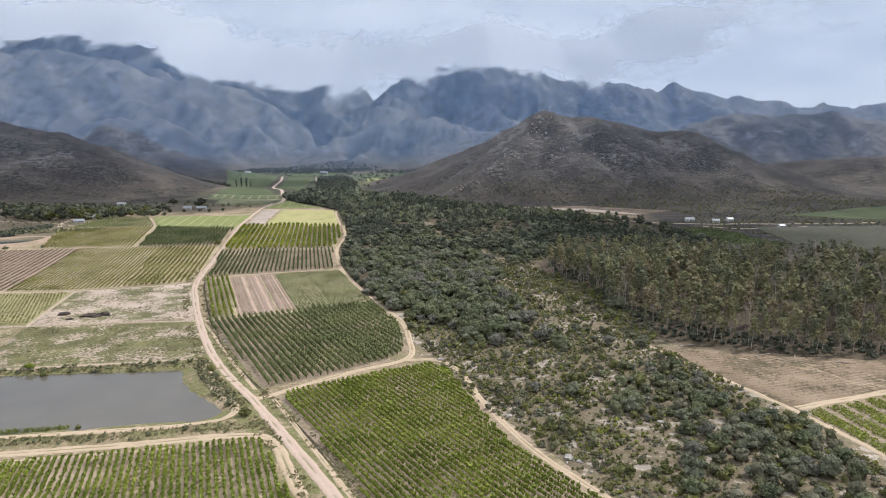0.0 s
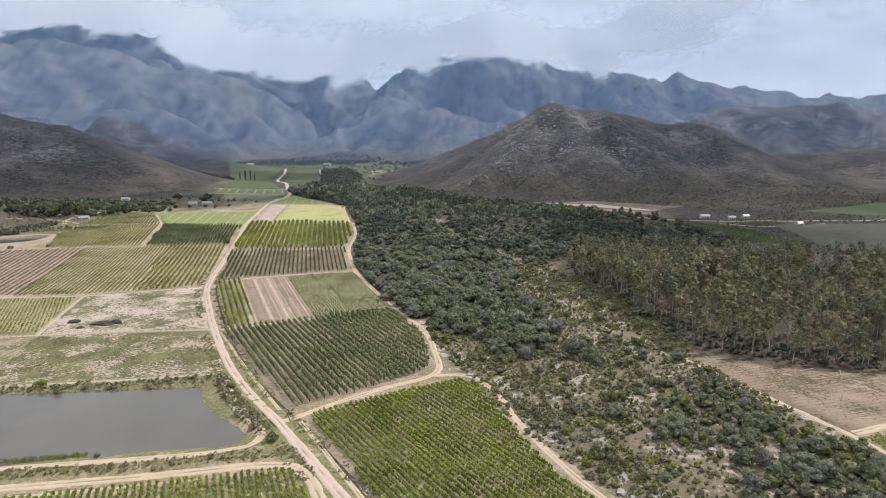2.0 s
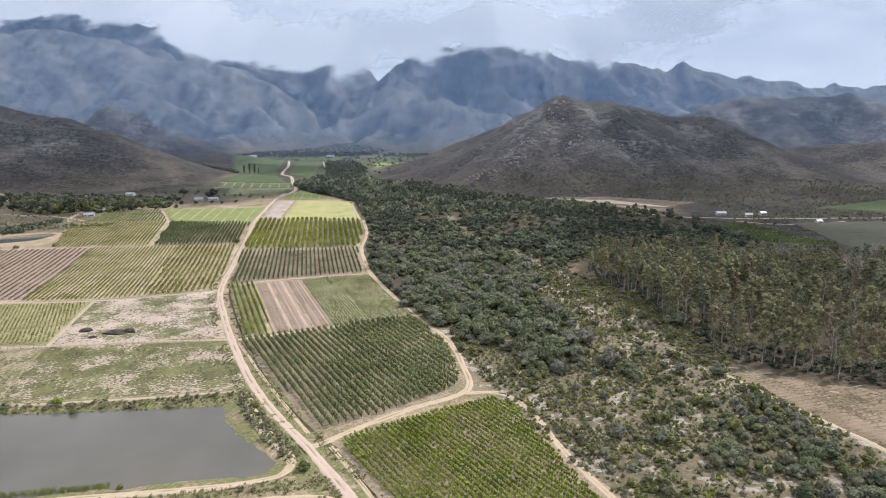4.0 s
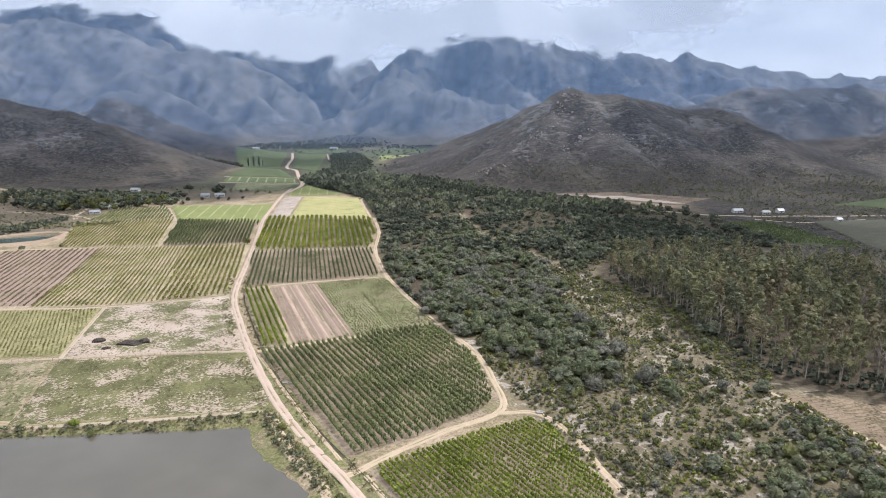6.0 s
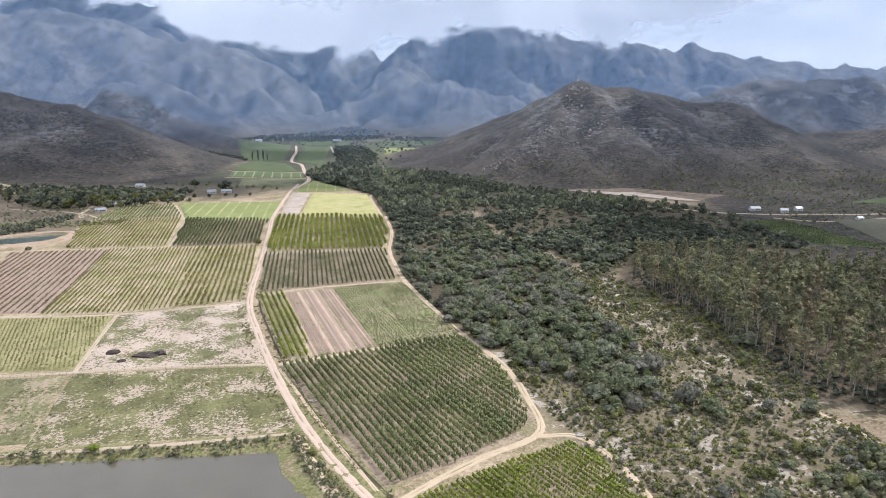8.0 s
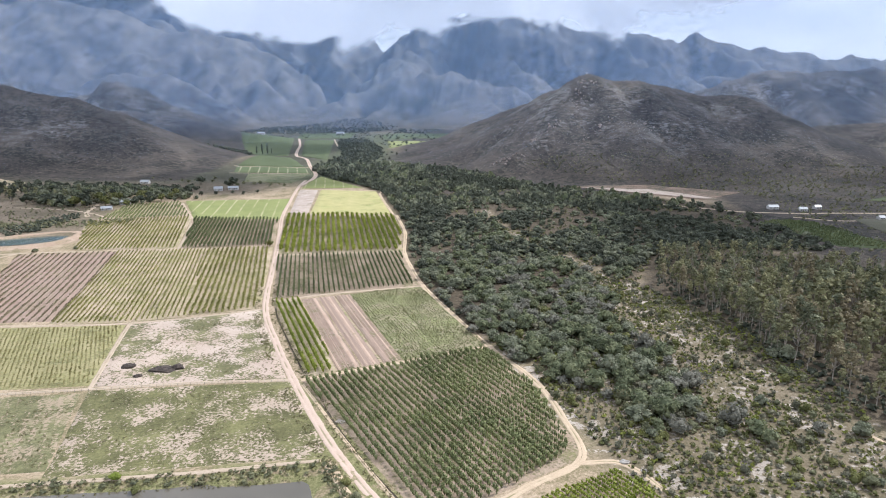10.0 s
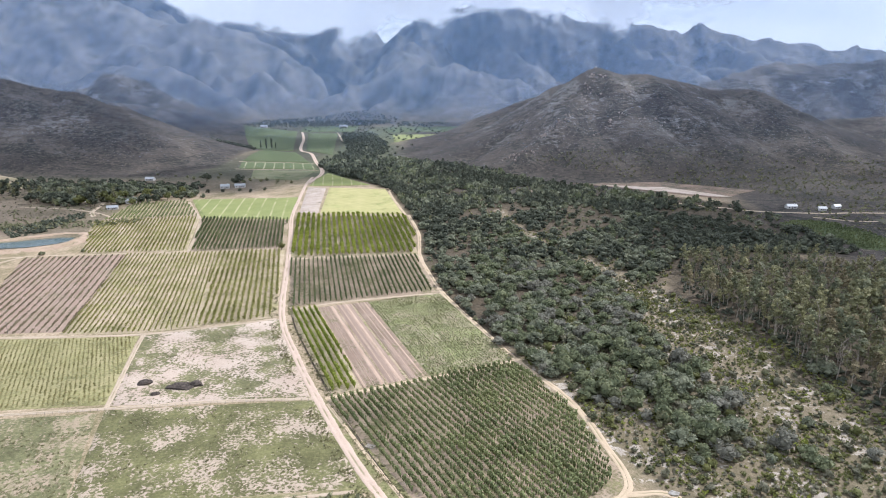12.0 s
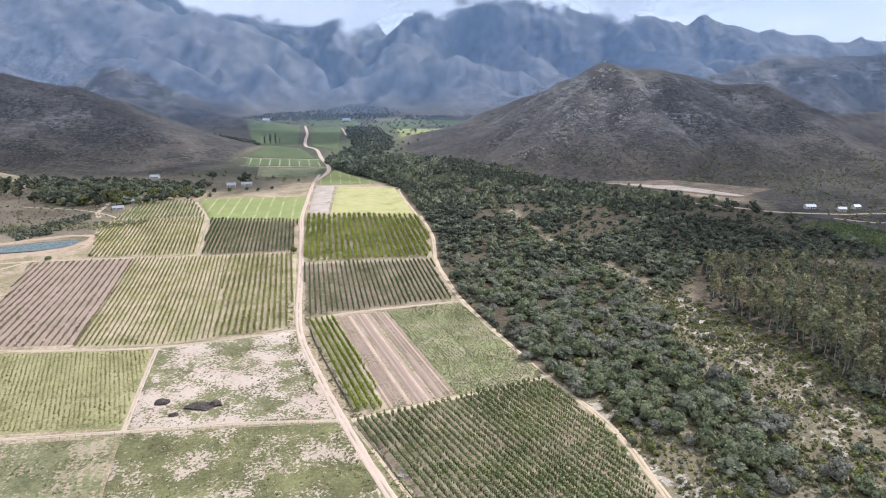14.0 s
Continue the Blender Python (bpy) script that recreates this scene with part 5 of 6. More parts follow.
for x, y, q in zip(qx[dead], qy[dead], tall[dead]):
    ob = tagged(new("dead_gum_tree", bare[rs.randint(5)]), "leafless grey gum tree among living ones", "tree", "dead gum trees")
    ob.matrix_basis = Matrix.LocRotScale((x, y, land_at(x, y) - 0.05), Euler((0, 0, rs.rand() * 6.28)), (q * 1.2, q * 1.2, q * 1.08))

vx, vy = spread(GUMS, 4.0, lambda x, y: 0.85 * (inside(GUMS, x, y)[1] < 26), 19)
stuff("undergrowth", scattered(LOW, vx, vy, 0.9 + 1.7 * rs.rand(len(vx)) ** 1.5), LEAF_WOOD, "dark bushes at the foot of the gum trees", "shrubs")

# weeds on the waste field, the pasture and the fallow land
WEED = [cards(np.random.RandomState(980 + k), (0, 0, 0.14), (0.55, 0.55, 0.2), 8, 0.26) for k in range(5)]
for seed, poly, gap, lo in ((61, [(-250, 403), (-186, 428), (-143, 335), (-227, 328)], 2.3, 0.06), (62, [(-226, 320), (-142, 328), (-111, 268), (-205, 256)], 2.0, -0.06), (63, [(-335, 307), (-230, 318), (-207, 259), (-325, 246)], 1.8, -0.02)):
    ex, ey = spread(poly, gap, lambda x, y: 0.75 * smooth(fractal(x, y, 16, 4, False, 0.6), lo, lo + 0.12), seed)
    stuff("weeds", scattered(WEED, ex, ey, 0.5 + 0.8 * rs.rand(len(ex))), LEAF_WEED, "olive brown weeds on bare ground", "weeds")

# heath on the open ground below the hills
HEATH = [(-1100, 600), (-1000, 1130), (-620, 1130), (-440, 1010), (-470, 830), (-470, 715), (-500, 650)]
hx, hy = spread(HEATH, 6.5, lambda x, y: (0.3 + 0.5 * smooth(fractal(x, y, 60, 3), -0.3, 0.3)) * (np.abs(x) < 0.78 * y + 60), 7)
stuff("heath", scattered(TUFT, hx, hy, 0.4 + 0.8 * rs.rand(len(hx)) ** 2), LEAF_HEATH, "dark heath bushes dotted over the open ground", "shrubs")
HEATH_R = [(270, 560), (430, 400), (560, 430), (760, 900), (760, 1080), (330, 1080), (40, 1060), (200, 950), (330, 830)]
hx, hy = spread(HEATH_R, 5.5, lambda x, y: (0.4 + 0.55 * smooth(fractal(x, y, 60, 3), -0.3, 0.3)) * (np.abs(x) < 0.8 * y + 60), 8)
ok = np.ones(len(hx), bool)
for poly in ([(250, 672), (300, 684), (328, 562), (272, 578)], [(356, 690), (512, 705), (470, 560), (334, 545)], [(96, 920), (225, 935), (320, 860), (250, 805)], [(440, 800), (690, 940), (720, 860), (550, 760)]):
    ok &= ~inside(poly, hx, hy)[0]
stuff("heath", scattered(TUFT, hx[ok], hy[ok], 0.5 + 1.9 * rs.rand(ok.sum()) ** 2.5), LEAF_BUSH, "dark heath bushes dotted over the open ground", "shrubs")
# dry stalks on the cleared land
kx, ky = spread([(102, 277), (150, 264), (250, 244), (245, 222), (168, 222), (127, 208)], 1.3, lambda x, y: 0.25 + 0.6 * smooth(fractal(x, y, 8, 2), -0.1, 0.3), 9)
STALK = [cards(np.random.RandomState(970 + k), (0, 0, 0.12), (0.45, 0.45, 0.16), 7, 0.2) for k in range(4)]
DRY = leaf_material("dry_stalks", (0.2, 0.15, 0.1), (0.28, 0.22, 0.15), (0.36, 0.29, 0.2), 0.1)
stuff("stalks", scattered(STALK, kx, ky, 0.3 + 0.6 * rs.rand(len(kx)) ** 2), DRY, "dry brown stalks and brush left on cleared land", "plants")

# ---------------------------------------------------------------- farmsteads
plaster = Mat("white_plaster", 0.85)
plaster.colour(plaster.ramp(plaster.noise(0.8, 4.0), (0.3, (0.46, 0.44, 0.41)), (0.7, (0.6, 0.58, 0.55))))
tin = Mat("tin_roof", 0.45)
tin.colour(tin.ramp(tin.noise(0.7, 4.0), (0.3, (0.3, 0.31, 0.32)), (0.7, (0.45, 0.46, 0.47))))
tin.b.inputs["Metallic"].default_value = 0.2
rust = Mat("red_roof", 0.7)
rust.colour(rust.ramp(rust.noise(0.9, 4.0), (0.3, (0.22, 0.09, 0.06)), (0.7, (0.36, 0.17, 0.12))))
dark_glass = Mat("window_glass", 0.15)
dark_glass.colour((0.03, 0.035, 0.04))
wood_door = Mat("painted_door", 0.6)
wood_door.colour(wood_door.ramp(wood_door.noise(3.0), (0.3, (0.1, 0.08, 0.06)), (0.7, (0.17, 0.13, 0.1))))
timber = Mat("weathered_timber", 0.9)
timber.colour(timber.ramp(timber.noise(2.5, 4.0, 0.6, (1, 1, 0.2)), (0.3, (0.14, 0.12, 0.1)), (0.7, (0.3, 0.27, 0.23))))
concrete = Mat("concrete", 0.9)
concrete.colour(concrete.ramp(concrete.noise(1.1, 5.0), (0.3, (0.3, 0.26, 0.21)), (0.7, (0.42, 0.37, 0.31))))


def part(name, bm, material, parent, label=""):
    me = bpy.data.meshes.new(name)
    bm.to_mesh(me)
    bm.free()
    me.materials.append(material)
    ob = new(name, me)
    ob.parent = parent
    return tagged(ob, label)


def block(x0, y0, z0, x1, y1, z1, soft=0.0):
    bm = bmesh.new()
    bmesh.ops.create_cube(bm, size=1.0)
    for v in bm.verts:
        v.co = (x0 + (v.co.x + 0.5) * (x1 - x0), y0 + (v.co.y + 0.5) * (y1 - y0), z0 + (v.co.z + 0.5) * (z1 - z0))
    if soft:
        bmesh.ops.bevel(bm, geom=bm.edges[:], offset=soft, segments=1, affect="EDGES")
    return bm


def house(x, y, wide, deep, tall, turn, roof, label, windows=3, chimney=True):
    """A gabled farm house: walls, roof with eaves, door, windows with sills."""
    root = tagged(new("house"), label, "house", "houses of the valley")
    root.matrix_basis = pose(x, y, land_at(x, y) - 0.2, 0, 0, turn)
    w, d, rise = wide / 2, deep / 2, deep * 0.32
    bm = bmesh.new()
    rings = [[bm.verts.new(p) for p in ((s, -d, 0), (s, d, 0), (s, d, tall), (s, 0, tall + rise), (s, -d, tall))] for s in (-w, w)]
    bm.faces.new(rings[0][::-1])
    bm.faces.new(rings[1])
    for k in range(5):
        bm.faces.new((rings[0][k], rings[0][(k + 1) % 5], rings[1][(k + 1) % 5], rings[1][k]))
    part("wall", bm, plaster.m, root)
    bm = bmesh.new()
    e, drop = 0.45, 0.45 * rise / d
    for lift in (0.04, 0.2):
        for s in (-w - e, w + e):
            for p in ((s, -d - e, tall - drop + lift), (s, 0, tall + rise + lift), (s, d + e, tall - drop + lift)):
                bm.verts.new(p)
    bm.verts.ensure_lookup_table()
    v = bm.verts
    for f in ((0, 1, 4, 3), (1, 2, 5, 4), (6, 9, 10, 7), (7, 10, 11, 8), (0, 3, 9, 6), (2, 8, 11, 5), (0, 6, 7, 1), (1, 7, 8, 2), (3, 4, 10, 9), (4, 5, 11, 10)):
        bm.faces.new([v[i] for i in f])
    top = part("roof", bm, roof, root)
    if chimney:
        part("chimney", block(w * 0.6, -0.35, tall + rise * 0.4, w * 0.6 + 0.8, 0.35, tall + rise + 0.9, 0.03), plaster.m, top)
    part("door", block(-0.5, -d - 0.05, 0.2, 0.45, -d + 0.05, 2.25, 0.02), wood_door.m, root)
    for k in range(windows):
        px = -w + wide * (k + 0.5) / windows
        if abs(px) < 0.9:
            px += 1.8
        win = part("window", block(px - 0.55, -d - 0.04, 1.1, px + 0.55, -d + 0.05, 2.2, 0.02), dark_glass.m, root)
        part("sill", block(px - 0.7, -d - 0.14, 0.98, px + 0.7, -d - 0.0, 1.1, 0.02), plaster.m, win)
    return root


house(304, 749, 11, 6, 2.9, 4, tin.m, "small white farm cottage beside the valley road", 3)
house(331, 737, 8, 5.6, 2.9, -6, tin.m, "small white cottage with a pale roof", 2, False)
house(352, 746, 7.6, 5.6, 3.0, 10, tin.m, "white cottage with a pale roof below the hill", 2, False)
house(385, 690, 7, 5, 2.8, 15, tin.m, "white shed beside a fallow field", 2, False)
house(-449, 749, 11, 6, 2.5, 20, tin.m, "low white shed of the farmstead", 3, False)
house(-446, 783, 12, 8, 3.6, 40, tin.m, "white farm house among trees", 4)
house(-508, 794, 14, 8, 3.6, -15, rust.m, "farm house with a dull red roof among trees", 3)
house(-369, 879, 11, 7, 3.4, 15, tin.m, "white house beside a large dark tree", 3)
house(-352, 888, 13, 6, 3.0, 10, tin.m, "long pale shed behind the house", 3, False)
house(-501, 950, 12, 7, 3.0, 0, tin.m, "pale building at the foot of the hill", 3, False)
house(-690, 2170, 22, 12, 5.5, 10, tin.m, "far white farm house at the top of the valley", 4)
house(-425, 2190, 26, 12, 5.0, -10, tin.m, "far white house among trees", 4, False)

# ---------------------------------------------------------------- single trees and belts
farm_crowns = [mesh_of(*t[0], [LEAF_WOOD], name="crown") for t in TREES]
farm_trunks = [mesh_of(*t[1], [BARK_DARK], name="trunk") for t in TREES]
gum_crowns = [mesh_of(*t[0], [LEAF_GUM], name="crown") for t in GUM]
gum_trunks = [mesh_of(*t[1], [BARK], name="trunk") for t in GUM]
fresh_crowns = [mesh_of(*t[0], [LEAF_FRESH], name="crown") for t in TREES]


def broad_tree(x, y, tall, wide=1.1, fresh=False, label="dark green broad-leaved farm tree"):
    k = rs.randint(len(TREES))
    grown("tree", (("crown", (fresh_crowns if fresh else farm_crowns)[k]), ("trunk", farm_trunks[k])), x, y, tall * wide, tall, label, "tree", "trees of the farms")


broad_tree(-358, 902, 15, 1.3, label="large round dark tree beside a white house")
broad_tree(-413, 932, 13, 1.1, label="large dark tree in a green meadow")
broad_tree(-219, 587, 6.5, 1.0, True, "small bright green tree at the roadside")
broad_tree(-223, 664, 3.5, 1.0, label="small bush-like tree at the roadside")
fine_bush = [bush_shape(820 + k, 260, 0.09, 5) for k in range(4)]


def bush_at(x, y, q, material, label, squash=0.9):
    """A single bush of radius q, dense with small leaves."""
    ob = tagged(new("bush", mesh_of(*fine_bush[rs.randint(4)], [material], name="bush")), label, "bush", "bushes of banks and verges")
    ob.matrix_basis = Matrix.LocRotScale((x, y, float(ground(np.array([x]), np.array([y]))[0]) - 0.05), Euler((0, 0, rs.rand() * 6.28)), (q, q, q * squash))


bush_at(-415, 571, 3.2, LEAF_BUSH, "round dark bush below the small pond", 1.2)
bush_at(-386, 581, 2.4, LEAF_BUSH, "round dark bush at the pond bank", 1.2)
bush_at(-69.5, 203, 2.6, LEAF_FRESH, "round green bush on the road verge", 1.2)
bush_at(-98.5, 249, 2.6, LEAF_FRESH, "leafy green bush between pond and road", 1.2)
bush_at(-94, 241, 2.2, LEAF_BUSH, "dark bush between pond and road", 1.2)
bush_at(-76, 211, 1.3, LEAF_FRESH, "small fresh bush between pond and road")
bush_at(-86, 192, 1.5, LEAF_BUSH, "dark bush on the pond bank")
bush_at(-122.5, 193, 1.4, LEAF_FRESH, "small green bush in the reeds", 1.3)
bush_at(-178, 252, 2.9, LEAF_VINE, "round yellow-green bush on the pond bank", 1.0)
bush_at(-168.5, 246.5, 2.4, LEAF_FRESH, "green bush at the water's edge", 1.0)
bush_at(-134, 251.5, 1.8, LEAF_BUSH, "dark bush hanging over the water", 1.1)
for k in range(46):
    u = rs.rand()
    x, y = -470 - 240 * u + rs.normal() * 8, 782 + 70 * u + rs.normal() * 26
    if k % 2:
        q = 10 + 7 * rs.rand()
        j = rs.randint(len(GUM))
        grown("gum_tree", (("crown", gum_crowns[j]), ("trunk", gum_trunks[j])), x, y, q * 1.5, q, "spreading grey-green gum tree near the farmstead", "tree", "trees of the farms")
    else:
        broad_tree(x, y, 7 + 5 * rs.rand())
for x, y, q in ((-462, 770, 12), (-436, 768, 8), (-428, 790, 9), (-460, 800, 11), (-418, 800, 8), (-405, 815, 8), (-395, 830, 9), (-480, 760, 9), (-490, 775, 14), (-520, 780, 12), (-376, 838, 6), (-360, 845, 5), (-340, 850, 5), (-325, 846, 5), (-310, 858, 5), (-558, 776, 13), (-540, 785, 11), (-529, 774, 14), (-512, 768, 10), (-496, 768, 12), (-481, 790, 13), (-466, 790, 12), (-430, 776, 10), (-416, 782, 10), (-410, 800, 9), (-425, 805, 11), (-440, 812, 12), (-402, 822, 12), (-475, 810, 13), (-505, 815, 12)):
    broad_tree(x, y, q, 1.1, rs.rand() < 0.3)


def belt(name, poly, gap, chance, seed, lo, hi, shapes, material, label, squash=1.0):
    x, y = spread(poly, gap, lambda a, b: chance + 0 * a, seed)
    q = lo + (hi - lo) * rs.rand(len(x))
    stuff(name, scattered(shapes, x, y, q, q * squash), material, label, "shrubs" if hi < 3 else "trees")


belt("tree_belt", [(-720, 880), (-560, 850), (-430, 830), (-392, 870), (-410, 905), (-540, 930), (-700, 960)], 9, 0.75, 31, 3, 5.5, CANOPY, LEAF_WOOD, "dark belt of trees below the hill")
belt("tree_belt", [(-560, 1010), (-440, 960), (-300, 905), (-285, 920), (-300, 960), (-420, 1010)], 16, 0.5, 32, 1.5, 3.6, CANOPY, LEAF_BUSH, "scattered bushes between the valley fields")
belt("tree_belt", [(-590, 1420), (-500, 1370), (-470, 1350), (-480, 1385), (-560, 1450)], 9, 0.9, 33, 4, 6, CANOPY, LEAF_WOOD, "dark windbreak at the foot of the hill")
belt("tree_belt", [(-300, 1140), (-215, 1190), (-200, 1400), (-230, 1620), (-300, 1880), (-380, 1900), (-330, 1600), (-275, 1350)], 10, 0.75, 34, 4, 7, CANOPY, LEAF_WOOD, "dark river wood up the valley")
belt("tree_belt", [(-820, 2260), (-560, 2190), (-350, 2230), (-250, 2500), (-420, 2700), (-760, 2600)], 13, 0.6, 35, 3, 5.5, CANOPY, LEAF_WOOD, "dark woods at the head of the valley")
belt("tree_belt", [(-270, 2230), (-120, 2260), (-60, 2420), (-250, 2480)], 13, 0.4, 36, 2.5, 5, CANOPY, LEAF_WOOD, "dark woods at the foot of the range")
belt("tree_belt", [(-300, 1120), (-230, 985), (-180, 935), (-150, 960), (-200, 1130), (-260, 1170)], 9, 0.9, 37, 5, 8.5, CANOPY, LEAF_WOOD, "tall dark trees at the upper end of the wood")
belt("tree_belt", [(-330, 1250), (-180, 1280), (-90, 1700), (-40, 1900), (-160, 2250), (-380, 2250), (-360, 1950), (-230, 1650)], 26, 0.5, 51, 2, 4.5, CANOPY, LEAF_WOOD, "scattered dark bushes up the valley")
belt("tree_belt", [(-640, 1880), (-540, 1960), (-380, 1990), (-360, 2200), (-560, 2230), (-760, 2250)], 24, 0.4, 52, 2, 4.5, CANOPY, LEAF_WOOD, "scattered dark trees round the far farm")
belt("tree_belt", [(-560, 655), (-450, 700), (-440, 740), (-470, 770), (-600, 760)], 7, 0.5, 53, 0.8, 1.9, TUFT, LEAF_BUSH, "low scrub above the small pond")
belt("tree_belt", [(-290, 1120), (-215, 985), (-165, 920), (-120, 960), (-170, 1120), (-230, 1180)], 13, 0.7, 54, 6, 11, WOOD, LEAF_WOOD, "tall dark trees at the upper end of the wood", 1.2)
belt("tree_belt", [(-578, 802), (-507, 758), (-470, 790), (-447, 765), (-407, 795), (-364, 812), (-400, 850), (-453, 891), (-549, 891), (-618, 909)], 11, 0.72, 71, 7, 14, GROVE_FAR, LEAF_OLIVE_TREE, "grey-green trees round the farmstead", 0.85)
belt("tree_belt", [(-578, 802), (-507, 758), (-470, 790), (-447, 765), (-407, 795), (-364, 812), (-400, 850), (-453, 891), (-549, 891), (-618, 909)], 17, 0.7, 72, 7, 12, GROVE_FAR, LEAF_OLIVE_DARK, "dark green trees round the farmstead", 0.95)
belt("hedge", [(-503, 651), (-490, 676), (-472, 733), (-456, 706), (-459, 650), (-474, 622)], 3.6, 0.75, 73, 1.2, 2.8, TUFT, LEAF_WOOD, "dark bushes on the slope above the small pond")
belt("hedge", [(-540, 640), (-420, 668), (-385, 690), (-395, 700), (-450, 690), (-560, 665)], 4, 0.7, 38, 1.2, 2.6, TUFT, LEAF_BUSH, "low bushes above the small pond")
belt("bank_bushes", [(-104, 258), (-96, 243), (-80, 222), (-72, 212), (-80, 213), (-92, 228), (-104, 246), (-112, 262)], 1.6, 0.85, 39, 0.5, 1.4, LOW, LEAF_BUSH, "olive bushes on the pond bank", 0.9)
belt("bank_bushes", [(-110, 262), (-150, 256), (-190, 252), (-262, 244), (-262, 238), (-190, 246), (-150, 250), (-112, 255)], 2.0, 0.5, 40, 0.4, 1.6, LOW, LEAF_BUSH, "dark bushes and grass along the pond bank", 0.8)
belt("bank_bushes", [(-110, 261), (-150, 255), (-190, 251), (-262, 243), (-262, 235), (-190, 244), (-150, 248), (-112, 253)], 1.2, 0.8, 74, 0.6, 1.3, WEED, LEAF_WEED, "rough olive grass along the pond bank", 1.2)
belt("bank_bushes", [(-150, 184), (-100, 189), (-80, 193), (-66, 197), (-70, 191), (-100, 186), (-150, 179)], 2.0, 0.7, 41, 0.4, 1.0, LOW, LEAF_BUSH, "olive bushes below the pond bank", 0.9)
belt("bank_bushes", [(-112, 262), (-102, 246), (-82, 216), (-71, 202), (-67, 204), (-79, 222), (-98.5, 252), (-108, 268)], 1.3, 0.8, 55, 0.5, 1.2, WEED, LEAF_WEED, "rough grass between pond and road", 1.2)
belt("bank_bushes", [(-210, 170), (-150, 180), (-100, 187), (-64, 194), (-60, 199), (-80, 196), (-110, 189), (-150, 185), (-210, 177)], 1.1, 0.8, 56, 0.5, 1.3, WEED, LEAF_WEED, "rough grass below the pond bank", 1.2)
belt("bank_bushes", [(-68, 199), (-58, 190), (-54, 186), (-51, 181), (-52, 186), (-62, 200), (-66, 203)], 0.9, 0.9, 57, 0.5, 1.2, WEED, LEAF_WEED, "rough grass in the corner of road and vineyard track", 1.2)
REED = []
for k in range(4):
    rng = np.random.RandomState(990 + k)
    blades = [stem(rng, (rng.normal() * 0.35, rng.normal() * 0.35, 0), (rng.normal() * 0.45, rng.normal() * 0.45, 1.2 + 0.9 * rng.rand()), 0.035, 0.01, 3, 0.05, 1) for _ in range(9)]
    REED.append(joined(blades))
belt("reeds", [(-127, 194), (-150, 191), (-215, 182), (-215, 187), (-150, 195), (-128, 198)], 0.75, 0.9, 42, 0.7, 1.1, REED, LEAF_VINE, "green reeds at the edge of the pond", 0.9)
VERGE = curve_through(MAIN, 1.5)
for seed, (lo, hi), mat, text in ((43, (3.6, 8.5), LEAF_WEED, "olive grass tufts on the road verge"), (44, (-7.5, -3.4), LEAF_WEED, "dry grass tufts on the road verge")):
    v = VERGE[VERGE[:, 1] < 480]
    v = np.repeat(v, 5, axis=0)
    way = np.gradient(v, axis=0) + 1e-9
    way = np.column_stack([np.full(len(v), -0.5), np.full(len(v), 0.85)])
    off = lo + (hi - lo) * rs.rand(len(v))
    p = v + np.column_stack([way[:, 1], -way[:, 0]]) * off[:, None] + rs.normal(size=v.shape) * 0.5
    ok = fractal(p[:, 0], p[:, 1], 14, 2) > -0.12
    stuff("verge_grass", scattered(WEED, p[ok, 0], p[ok, 1], 0.5 + 1.1 * rs.rand(ok.sum()) ** 2), mat, text, "grass")

# columnar poplars
POPLAR = []
for k in range(3):
    rng = np.random.RandomState(900 + k)
    POPLAR.append((joined([lump(rng, (0, 0, 0.5), (0.085, 0.085, 0.42), 0.25, True), cards(rng, (0, 0, 0.53), (0.11, 0.11, 0.47), 90, 0.035)]), stem(rng, (0, 0, -0.02), (0, 0, 0.4), 0.012, 0.006)))
for dx, q in ((0, 25), (-12, 24), (-24, 20), (9, 15)):
    c, t = POPLAR[rs.randint(3)]
    grown("poplar", (("crown", mesh_of(*c, [LEAF_WOOD], name="crown")), ("trunk", mesh_of(*t, [BARK_DARK], name="trunk"))), -462 + dx, 1440, q, q, "tall narrow dark poplar in the fields", "tree", "poplars in the valley")

# ---------------------------------------------------------------- ditch, bridge, heaps, posts, stones
ditch_mat = Mat("ditch_earth", 1.0)
ditch_mat.colour(ditch_mat.ramp(ditch_mat.noise(0.9, 4.0), (0.3, (0.05, 0.04, 0.028)), (0.7, (0.13, 0.105, 0.075))))
lane = curve_through(MAIN, 12)
lane = lane[(lane[:, 1] > 150) & (lane[:, 1] < 450)]
shift = np.column_stack([5.6 + 0 * lane[:, 0], 2.8 + 0 * lane[:, 0]])
strip("ditch", [tuple(p) for p in lane + shift], 0.9, ditch_mat.m, "narrow dark water ditch beside the road", 0.1, 0.15, "ditch", 4, lambda v: -0.06 if abs(v) < 0.6 else 0.12)
bridge = tagged(new("slab_bridge"), "small concrete slab bridge over the ditch", "bridge")
bridge.matrix_basis = pose(-108, 292, land_at(-108, 292) + 0.1, 0, 0, -25)
part("deck", block(-1.8, -1.3, 0, 1.8, 1.3, 0.18, 0.04), concrete.m, bridge)
for s in (-1, 1):
    part("kerb", block(-1.6, s * 1.2 - 0.08, 0.18, 1.6, s * 1.2 + 0.08, 0.3, 0.03), concrete.m, bridge)

